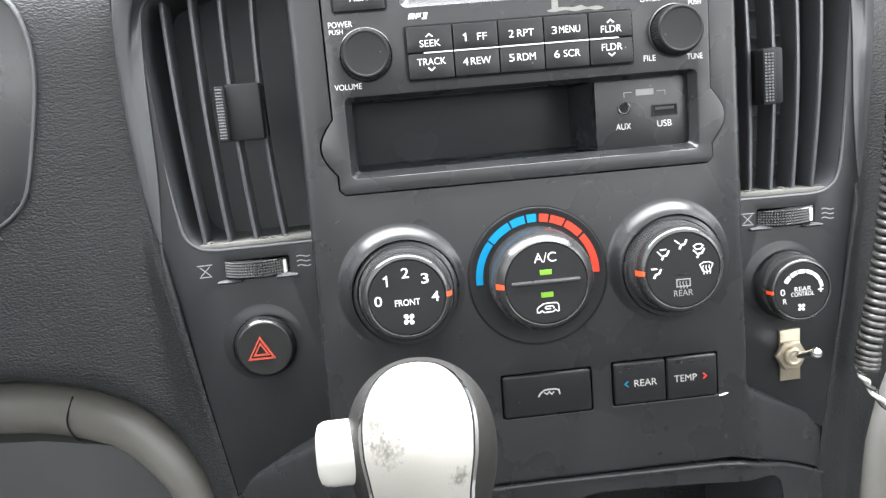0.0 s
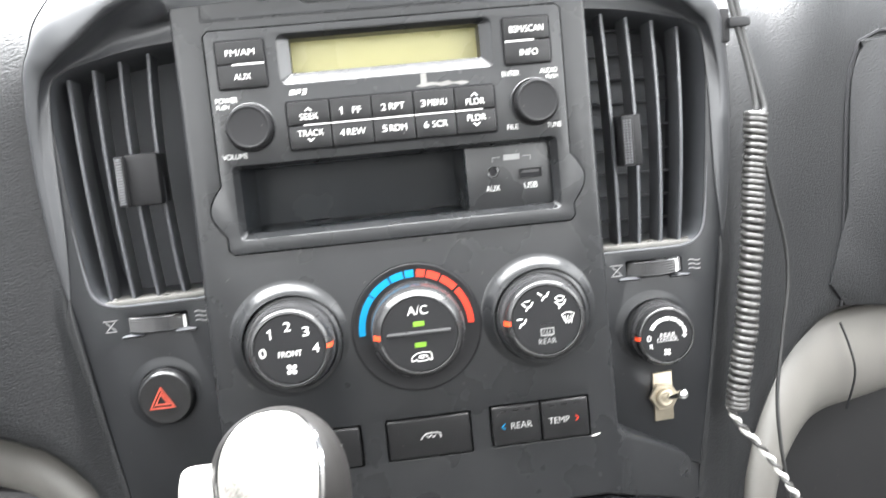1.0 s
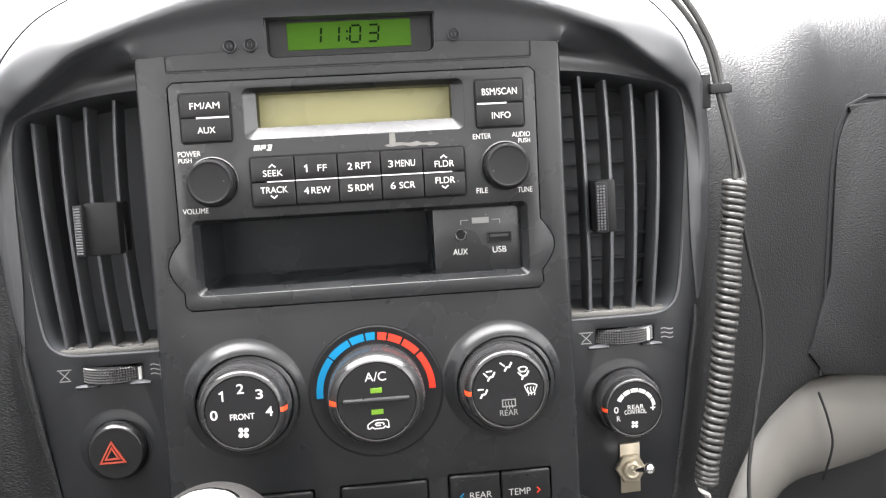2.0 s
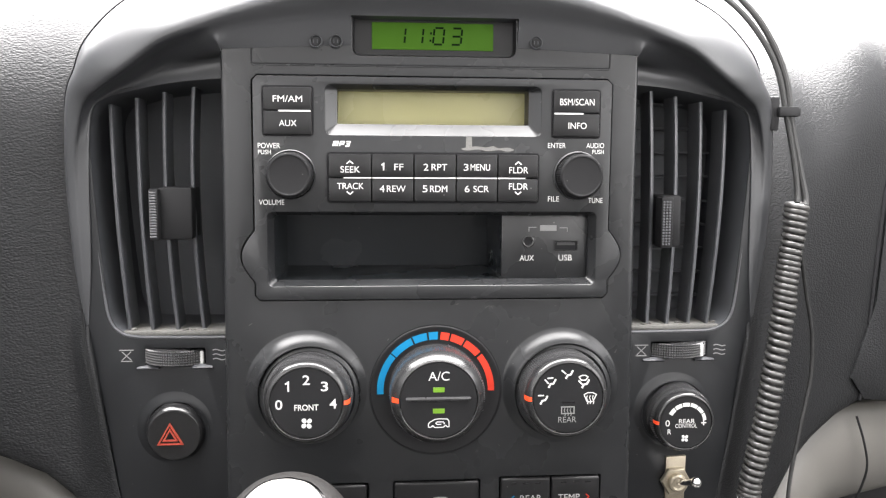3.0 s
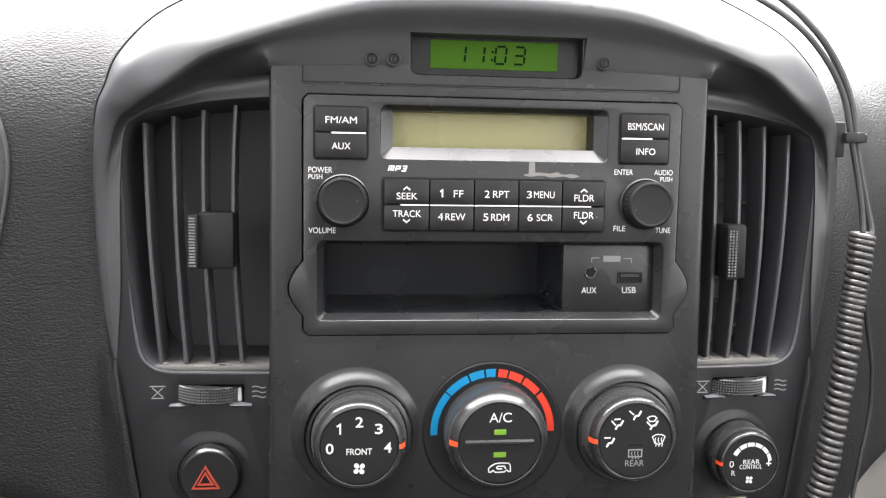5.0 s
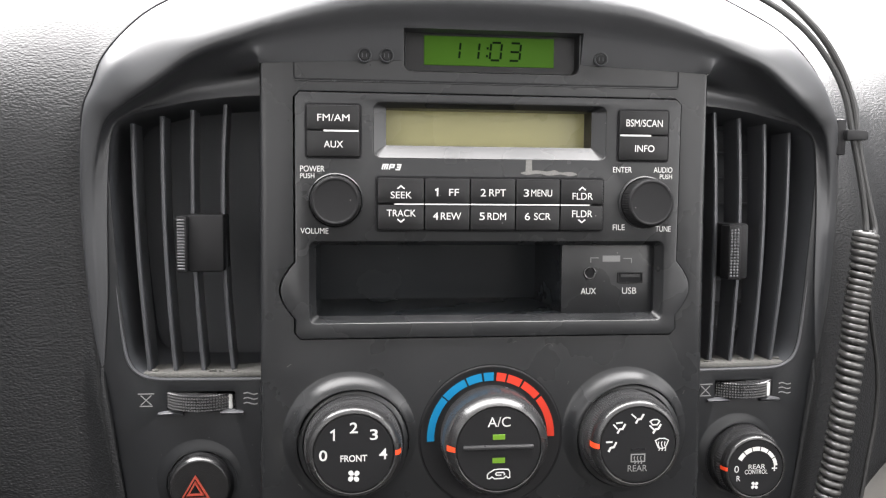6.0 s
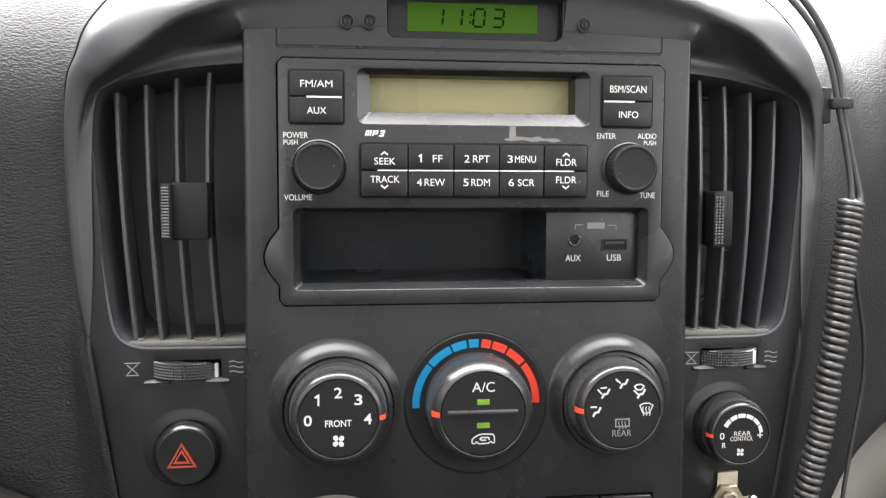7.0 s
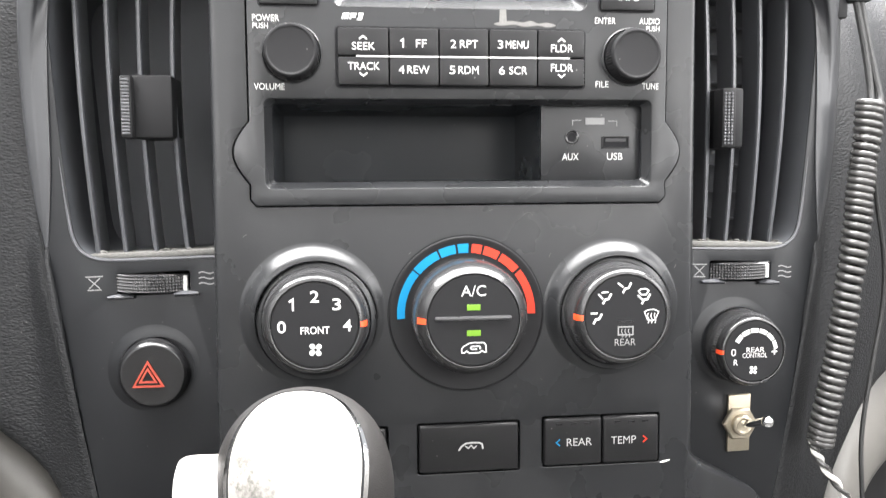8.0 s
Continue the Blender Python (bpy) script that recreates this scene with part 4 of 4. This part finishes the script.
keys = [("blank_switch", [(-80, -36.6)], -185.6, -162.9, "black push switch beside the gear lever"), ("recirculation_switch", [(-21.2, 26.2)], -185.2, -162.3, "black push switch with a small white car symbol"),
        ("rear_heater_switch", [(38.6, 67.0), (67.6, 95.4)], -184.4, -161.4, "pair of black rear temperature keys")]
for name, spans, z0, z1, label in keys:
    cx, cz = (spans[0][0] + spans[-1][1]) / 2, (z0 + z1) / 2
    sw = thing(name, cx, 0, cz, label, "switch")
    part("housing", box(spans[0][0] - cx - 0.9, spans[-1][1] - cx + 0.9, 5.5, 16, z0 - cz - 0.9, z1 - cz + 0.9), VOID, sw)
    for i, (x0, x1) in enumerate(spans):
        k = part("key", box(x0 - cx, x1 - cx, -0.3, 8, z0 - cz, z1 - cz, 1.3, 4), BLACK, sw)
        m = (x0 + x1) / 2 - cx
        if name == "rear_heater_switch":
            part("lettering", text(("REAR", "TEMP")[i], m + (3.0 if i == 0 else -3.8), -0.2, 12.4, 3.7, -0.42), WORN, k)
            s = -1 if i == 0 else 1
            ax = (45.4 if i == 0 else 88.4) - cx
            part("arrow", stroke([(ax - s * 0.9, 1.4), (ax + s * 0.9, -0.2), (ax - s * 0.9, -1.8)], 0.6, -0.42), BLUE if i == 0 else RED, k)
            part("lamp_window", merge(*[box(m + d - 1.6, m + d + 1.6, -0.36, 0.2, 8.3, 9.0) for d in (-7, 0, 7)]), GLOSS, k)
        elif name == "recirculation_switch":
            part("car_mark", merge(stroke([(-5.1, -1.0), (-3.9, 0.8), (-1.9, 2.3), (0.7, 2.6), (4.5, 2.5), (6.1, 1.8), (6.5, -0.6)], 0.8, -0.42), stroke([(-2.0, 1.1), (-0.5, 0.0), (0.9, 1.4), (2.1, -0.2), (3.5, 1.2)], 0.6, -0.42)), WORN, k, "white car symbol, half worn away")
        else:
            part("seat_mark", merge(stroke([(6, -3), (9, -3.6), (11, 3)], 1.0, -0.42), stroke(wave(8, -1, 4, 0.4, True), 0.5, -0.42)), WHITE, k)

for k, hair in enumerate(([(28.6, -64.2), (30.4, -62.9), (32.2, -63.1), (33.2, -64.4)], [(12.5, -62.0), (14.2, -61.4)], [(41.0, -84.0), (41.8, -82.2)], [(-25.0, -81.5), (-24.2, -80.6)], [(-99.5, -72.4), (-97.6, -71.2)],
                          [(102.5, -90.4), (103.4, -88.6)], [(-94.6, -131.0), (-93.0, -132.2), (-92.4, -133.8)], [(36.8, -141.6), (38.0, -142.6)], [(99.6, -120.2), (100.4, -118.0)])):
    part("scratch", stroke(hair, 0.28, 0.93), DUSTY, console, "pale hair-thin scratch")
part("chip", sweep([(96.6, 0.9, -185.6), (99, 0.7, -185.2), (101.6, 0.9, -184.6)], [0.35, 0.55, 0.25], 6), PALE, console, "pale chipped edge")

# ---- toggle switch ----
toggle = thing("toggle_switch", 149.5, 0, -175.5, "added metal toggle switch on a bare steel strip", "switch")
strip = [(-5.8, -15.5), (6.2, -15.2), (6.5, 15.0), (-5.6, 14.6)]
part("strip", plate(strip, 25.6, 27.9, 0.3), STEEL, toggle, "bare stained steel strip")
part("nut", lathe([(9.2, 26), (9.2, 23.4), (8.4, 22.6), (5.6, 22.6)], 6), STEEL, toggle)
part("bushing", lathe([(5.6, 25), (5.6, 20.2), (5.0, 19.6), (4.0, 19.4), (3.0, 20.2), (0, 20.4)], 32, 0, 0, (0, 1, 0.25)), STEEL, toggle)
lever = part("lever", sweep([(0.4, 21, 0.2), (2.0, 16.5, 1.9), (3.8, 12, 3.8), (5.4, 7.5, 5.6)], [1.7, 1.8, 2.1, 2.6], 14), CHROME, toggle, "chrome lever")
ball = bmesh.new()
bmesh.ops.create_uvsphere(ball, u_segments=18, v_segments=12, radius=3.1)
part("tip", ball, CHROME, lever, at=(5.6, 6.8, 5.9))


# ---- air vents ----
def slat_mesh(xt, xm, xb, zt, zb):
    """One upright blade: a thin curved bar with a rounded front edge."""
    rows = []
    for i in range(13):
        t = i / 12
        z = zt + (zb - zt) * t
        x = xt * (1 - t) * (1 - 2 * t) + 4 * xm * t * (1 - t) + xb * t * (2 * t - 1)
        y = 32.5 - 3.0 * math.sin(math.pi * t)
        rows.append([(x - 0.4, y + 19, z), (x - 0.7, y + 5.0, z), (x - 1.2, y + 2.4, z), (x - 1.25, y + 1.0, z), (x - 0.7, y + 0.1, z), (x + 0.7, y + 0.1, z), (x + 1.25, y + 1.0, z), (x + 1.2, y + 2.4, z), (x + 0.7, y + 5.0, z), (x + 0.4, y + 19, z)])
    bm = loft(rows, True)
    return bm


VENTS = ((-1, "air_vent", [(-178, -175.4, -171.4, 44.5), (-163.5, -162, -158.6, 48.5), (-148.4, -148, -144.5, 52), (-132, -133.3, -129.5, 55)]),
         (1, "air_vent", [(130.4, 131.6, 131.9, 56), (144.9, 145.6, 143.9, 53), (159.9, 159.5, 156.9, 50), (174.8, 172.4, 168.2, 45.5)]))
for sx, name, blades in VENTS:
    vent = thing(name, sx * 148, 0, -10, "dusty charcoal air vent with four upright blades", "air vent", "dashboard air vents")
    off = (-sx * 148, 0, 10)
    loop = flip(VENT_HOLE, sx)
    part("duct", leaned(well(loop, 28.8, inset(loop, 1.5), 88)), DUCT, vent, at=off)
    part("sill", leaned(box(*sorted((sx * 109, sx * 180)), 29, 52, -83.4, -80.4, 0.8)), DUSTY, vent, "dusty lower sill", at=off)
    for k in range(9 if sx > 0 else 0):
        z = -70 + 15.5 * k
        w = 186 if z < 30 else 178
        part("cross_blade", leaned(box(*sorted((sx * 109, sx * (w - 2))), 76, 87, z - 0.8, z + 0.8, 0.5, 1)), DUCT, vent, at=off)
    for xt, xm, xb, zt in blades:
        s = part("blade", leaned(slat_mesh(xt, xm, xb, zt + 2, -81)), SLAT, vent, at=off, sharp=50)
    if sx < 0:
        body_ = part("adjuster", box(-149.5, -131.5, 18.0, 40, -27.5, 1.5, 1.6), KNOB, vent, "black slider with a ribbed grip", at=off)
        g0, g1, gz0, gz1, gy = -153.6, -148.6, -27.5, 0.5, 13.5
    else:
        body_ = part("adjuster", box(133.5, 145.0, 18.0, 40, -32.5, -2.5, 1.6), KNOB, vent, "black slider with a ribbed grip", at=off)
        g0, g1, gz0, gz1, gy = 131.6, 138.6, -32.5, -3.5, 13.5
    part("grip", box(g0, g1, gy, 24, gz0, gz1, 0.8), KNOB, body_)
    n_rib = 17 if sx < 0 else 0
    if sx > 0:
        studs = [box(g0 + 0.8 + 1.75 * i, g0 + 1.9 + 1.75 * i, gy - 0.5, gy + 0.3, gz0 + 1.6 + 1.62 * k, gz0 + 2.7 + 1.62 * k, 0.2, 1) for i in range(3) for k in range(16)]
        part("grip_studs", merge(*studs), SLAT, body_, "rows of small raised dots")
    for k in range(n_rib):
        z = gz0 + 2 + (gz1 - gz0 - 4) * k / (n_rib - 1)
        part("rib", box(g0 + 0.5, g1 - 0.9, gy - 0.55, gy + 0.3, z - 0.45, z + 0.45, 0.2, 1), SLAT, body_)

    # dirt on the sill
    rnd = random.Random(11 + sx)
    for k in range(8):
        bm = bmesh.new()
        bmesh.ops.create_icosphere(bm, subdivisions=1, radius=rnd.uniform(0.7, 1.7))
        for v in bm.verts:
            v.co = Vector((v.co.x * 1.6, v.co.y, v.co.z * 0.6)) * rnd.uniform(0.75, 1.2)
            v.co.z = max(v.co.z, -0.5)
        place = lean_point(sx * (112 + 62 * rnd.random() ** 1.6), rnd.uniform(30, 36), -79.9)
        part("crumb", bm, DUSTY, vent, at=(off[0] + place[0], place[1], off[2] + place[2]))

    # the shut-off wheel below
    wx, ww = ((-145, 16) if sx < 0 else (150, 15.2))
    wheel = thing("vent_wheel", wx, 0, -95.5, "black knurled vent wheel with a white mark", "wheel", "vent shut-off wheels")
    n_ = 184
    R, cy = 22.0, 44.0
    bm = bmesh.new()
    rows = []
    for z, dr in ((-4.3, 0.9), (-3.75, 0), (-3, 0), (-2.25, 0), (-1.5, 0), (-0.75, 0), (0, 0), (0.75, 0), (1.5, 0), (2.25, 0), (3, 0), (3.75, 0), (4.3, 0.9)):
        row = []
        for i in range(n_):
            a = 2 * math.pi * i / n_
            q = R - dr - (0.5 if (i % 2) else 0) - (0.5 if abs(round(z / 0.75)) % 2 == 0 and dr == 0 else 0)
            row.append(bm.verts.new((q * math.cos(a), cy + q * math.sin(a), z)))
        rows.append(row)
    for a, b in zip(rows, rows[1:]):
        bridge(bm, a, b)
    bm.faces.new(rows[0])
    bm.faces.new(rows[-1])
    part("wheel_rim", bm, SKIRT, wheel, sharp=15)
    part("white_mark", box(ww - 2.2, ww - 0.3, 26.6, 32, -3.8, 3.6, 0.3, 1), WHITE, wheel)
    # the slot's lit lower edge, paler than the side plate to bring out its highlight
    for x0, x1 in ((-21.5, -9), (9.5, 21)):
        rows = []
        for k in range(13):
            x, up = x0 + (x1 - x0) * k / 12, math.sin(math.pi * k / 12) ** 0.7
            rows.append([(x, 27.8, -7.0), (x, 26.2, -6.2), (x, 25.9, -5.7), (x, 26.3, -5.4), (x, 28.4, -5.3 + 1.0 * up)])
        part("ledge", leaned(loft(rows), wx, -95.5), SLAT, wheel, sharp=60)
    ix = -172.5 if sx < 0 else 127.5
    iz = -94.3 if sx < 0 else -95.5
    s = 3.2
    part("shut_mark", leaned(merge(stroke([(ix - wx - s - 0.8, iz + 95.5 + s), (ix - wx + s + 0.8, iz + 95.5 + s)], 0.55, 27.9), stroke([(ix - wx - s, iz + 95.5 - s), (ix - wx + s, iz + 95.5 - s)], 0.55, 27.9),
                            stroke([(ix - wx - s + 0.6, iz + 95.5 + s - 0.8), (ix - wx + s - 0.6, iz + 95.5 - s + 0.6)], 0.5, 27.9), stroke([(ix - wx + s - 0.6, iz + 95.5 + s - 0.8), (ix - wx - s + 0.6, iz + 95.5 - s + 0.6)], 0.5, 27.9)), wx, -95.5), GREYP, wheel)
    ix = -124 if sx < 0 else 171
    part("open_mark", leaned(merge(*[stroke(wave(ix - wx, iz + 95.5 + d, 7.2, 0.45), 0.6, 27.9) for d in (-2.6, 0, 2.6)]), wx, -95.5), GREYP, wheel)

# ---- gear lever ----
gear = thing("gear_lever", -68.5, -100, -151.2, "worn silver and black leather gear lever with a side button", "gear lever")
ROUND = 2.4
EGG = [(-4 + 35 * c, max(26.6 * (1 - c ** ROUND) ** (1 / ROUND), 0.1)) for c in (1, 0.985, 0.955, 0.91, 0.85, 0.77, 0.66, 0.53, 0.36, 0.18, 0)]
EGG += [(-13, 26.0), (-22, 24.2), (-31, 21.4), (-40, 18.2), (-50, 15.4), (-58, 13.8)]
FULL = Matrix.Diagonal((1.13, 1.13, 1.08))
TILT_K = Matrix.Rotation(radians(17), 3, "X")


def tipped(bm):
    for v in bm.verts:
        v.co = TILT_K @ v.co
    return bm


def egg_r(a):
    for (a0, r0), (a1, r1) in zip(EGG, EGG[1:]):
        if a0 >= a >= a1:
            return r0 + (r1 - r0) * (a0 - a) / (a0 - a1)
    return EGG[-1][1]


rows = [[(1.13 * r * math.cos(2 * math.pi * k / 64), 1.13 * r * math.sin(2 * math.pi * k / 64), 1.08 * a) for k in range(64)] for a, r in [tuple(q) for q in smooth_loop(EGG, 3, closed=False)]]
knob = part("knob", tipped(loft(rows, True)), LEATHER, gear, "black leather knob sides", sharp=60)
part("shaft", tipped(sweep([(0, 0, -54), (0, 0, -120), (0, 6, -300)], [13.5, 9, 7], 20)), RUBBER, gear)


def cap_sheet(grow, out):
    """The pale cap: an arched sheet on the knob, from near its top down its front, narrowing below."""
    rows = []
    for k in range(27):
        th = -11 - 2.2 * grow + (101 + 2.2 * grow) * (k / 26) ** 1.35
        u = max(math.sin(radians(51 - th)) / math.sin(radians(62 + 2.2 * grow)), 0)
        w = (16.7 + grow) * max(1 - min(u, 1) ** 3.0, 0.0003) ** (1 / 3.0) - max(th - 60, 0) * 0.045
        row = []
        for i in range(17):
            x = w * (i / 8 - 1)
            q = math.sqrt(1 - (x / 26.6) ** 2)
            y, z = -q * 26.6 * math.sin(radians(th)), q * 35 * math.cos(radians(th))
            f = out / ((math.hypot(x, y) / 26.6) ** ROUND + abs(z / 35) ** ROUND) ** (1 / ROUND)
            row.append((x * f, y * f, -4 + z * f))
        rows.append(row)
    for a, w in ((-8, 15.2), (-12, 14.3), (-16, 13.1), (-20, 11.4), (-24, 10.6), (-27, 7.4), (-29, 4.2), (-30, 1.4)):
        r, row = egg_r(a), []
        for i in range(17):
            x = (w + grow) * (i / 8 - 1)
            row.append((x * out, -math.sqrt(r * r - x * x) * out, a - 0.5 * grow))
        rows.append(row)
    bm = loft(rows)
    for v in bm.verts:
        v.co = FULL @ (Matrix.Rotation(radians(-5), 3, "Z") @ v.co)
    return bm


def worn(m, spots, colour):
    """Adds scuffed, dirty spots, (x, y, z, radius) in metres, broken up by fine noise, to a material."""
    nt = m.node_tree
    n, ln = nt.nodes, nt.links
    b = n["Principled BSDF"]
    tc = n.new("ShaderNodeTexCoord")
    noise = n.new("ShaderNodeTexNoise")
    noise.inputs["Scale"].default_value, noise.inputs["Detail"].default_value = 420.0, 5.0
    noise.inputs["Roughness"].default_value = 0.7
    ln.new(tc.outputs["Object"], noise.inputs["Vector"])
    for x, y, z, r in spots:
        d = n.new("ShaderNodeVectorMath")
        d.operation = "DISTANCE"
        d.inputs[1].default_value = (x, y, z)
        ln.new(tc.outputs["Object"], d.inputs[0])
        near = n.new("ShaderNodeMapRange")
        near.inputs["From Min"].default_value, near.inputs["From Max"].default_value = r, 0.0
        near.inputs["To Min"].default_value, near.inputs["To Max"].default_value = -0.28, 0.22
        ln.new(d.outputs["Value"], near.inputs["Value"])
        add = n.new("ShaderNodeMath")
        add.operation = "ADD"
        ln.new(near.outputs["Result"], add.inputs[0])
        ln.new(noise.outputs["Fac"], add.inputs[1])
        cut = n.new("ShaderNodeMapRange")
        cut.inputs["From Min"].default_value, cut.inputs["From Max"].default_value = 0.42, 0.68
        cut.inputs["To Max"].default_value = 0.85
        ln.new(add.outputs[0], cut.inputs["Value"])
        mix = n.new("ShaderNodeMix")
        mix.data_type = "RGBA"
        mix.inputs["B"].default_value = (*colour, 1)
        old = b.inputs["Base Color"].links[0].from_socket
        ln.new(cut.outputs["Result"], mix.inputs["Factor"])
        ln.new(old, mix.inputs["A"])
        ln.new(mix.outputs["Result"], b.inputs["Base Color"])
    return m


CAP = worn(mat("worn_silver_paint", (0.275, 0.266, 0.248), 0.36, metal=0.15, var=0.08), [(-0.0165, -0.0165, 0.0270, 0.015), (-0.0150, -0.0205, 0.0200, 0.017), (-0.0130, -0.0250, 0.0105, 0.013), (0.0125, -0.0285, -0.003, 0.008)], (0.085, 0.08, 0.072))
part("cap_edge", tipped(cap_sheet(2.0, 1.014)), CHROME, knob, "bright chrome edging")
part("cap_gap", tipped(cap_sheet(0.75, 1.020)), VOID, knob)
part("cap", tipped(cap_sheet(0, 1.027)), CAP, knob, "silver painted cap, scuffed on one side", sharp=60)
btn = lathe([(0, -41.2), (9.5, -41.2), (11.8, -40.4), (12.9, -38.6), (13.2, -36), (13.2, -20)], 40)
for v in btn.verts:
    v.co = (v.co.y, v.co.x * 0.9, v.co.z)
part("side_button", tipped(btn), SILVER, gear, "pale silver release button", at=(0.5, -3, 0.8))

# ---- cords ----
phone = thing("coiled_cord", 214, 30, -100, "dark grey coiled rubber cord hanging over the dashboard edge", "cord")
axis = [tuple(q) for q in smooth_loop([(220, 29, -8), (218, 29, -35), (215.5, 29, -62), (212, 28, -95), (207.5, 28, -130), (202, 28, -162), (197.5, 29, -190)], 12, closed=False)]
helix, turns, total = [], 45, 45 * 14
for i in range(total + 1):
    t = i / total * (len(axis) - 1)
    k = min(int(t), len(axis) - 2)
    p = Vector(axis[k]).lerp(Vector(axis[k + 1]), t - k)
    a = 2 * math.pi * turns * i / total
    wob = 0.35 * math.sin(i * 0.031) + 0.25 * math.sin(i * 0.083 + 1)
    helix.append((p.x - 214 + (5.3 + 0.3 * wob) * math.cos(a) + wob, p.y - 30 + 5.3 * math.sin(a), p.z + 100 - 0.5 * math.cos(a) + 0.4 * wob))
part("coil", sweep(helix, 1.95, 8), CORD, phone, sharp=80)
lead = smooth_loop([(226, 30, -9), (227, 32, -4), (224.5, 34, 10), (219.5, 35, 32), (216.5, 35, 47), (213.5, 36, 66), (205, 38, 88), (191.5, 42, 109), (172, 52, 130), (142, 72, 150)], 8, closed=False)
part("lead", sweep([(p[0] - 214, p[1] - 30, p[2] + 100) for p in lead], 2.0, 10), LEAD, phone)
lead = smooth_loop([(221, 30, -7), (221.5, 32, 2), (219.5, 34, 20), (214, 35, 46), (208.5, 36, 70), (198.5, 38, 90), (183, 43, 110), (162, 54, 128), (132, 73, 146)], 8, closed=False)
part("lead", sweep([(p[0] - 214, p[1] - 30, p[2] + 100) for p in lead], 1.7, 10), LEAD, phone)
tail = smooth_loop([(193, 29, -188), (198.5, 29, -200), (217, 31, -224), (229, 30, -244), (238, 28, -262), (247, 26, -290), (252, 24, -330)], 16, closed=False)
for ph, m_, nm in ((0, CORD, "dark strand"), (math.pi, PALE, "pale strand")):
    pts = []
    for i, p in enumerate(tail):
        a = i * 0.62 + ph
        pts.append((p[0] - 214 + 1.15 * math.cos(a), p[1] - 30 + 1.15 * math.sin(a), p[2] + 100 + 0.5 * math.cos(a)))
    part("strand", sweep(pts, 1.35, 8), m_, phone, nm)

wire = thing("thin_cable", 235, 44, -110, "thin black cable running down the dashboard", "cable")
pts = smooth_loop([(227, 34, -10), (229, 40, -28), (238, 46, -62), (246, 50, -92), (247, 51, -120), (241, 49, -150), (233, 45, -190), (232, 42, -222), (236, 42, -262), (238, 44, -330)], 8, closed=False)
part("wire", sweep([(p[0] - 235, p[1] - 44, p[2] + 110) for p in pts], 1.3, 8), LEAD, wire)

clip = thing("cable_clip", 213, 36, 47, "black stick-on cable clip holding two cords", "clip")
part("base", box(-9, -3.0, -1, 6, -11, 9, 0.8), KNOB, clip)
part("strap", plate(rounded(-4.5, 7.5, -2.9, 2.9, 0.8, 2), -4.2, 2.5, 0.5), KNOB, clip)
part("buckle", box(4.5, 9.0, -3.4, 1.5, -2.5, 2.3, 0.6), KNOB, clip)
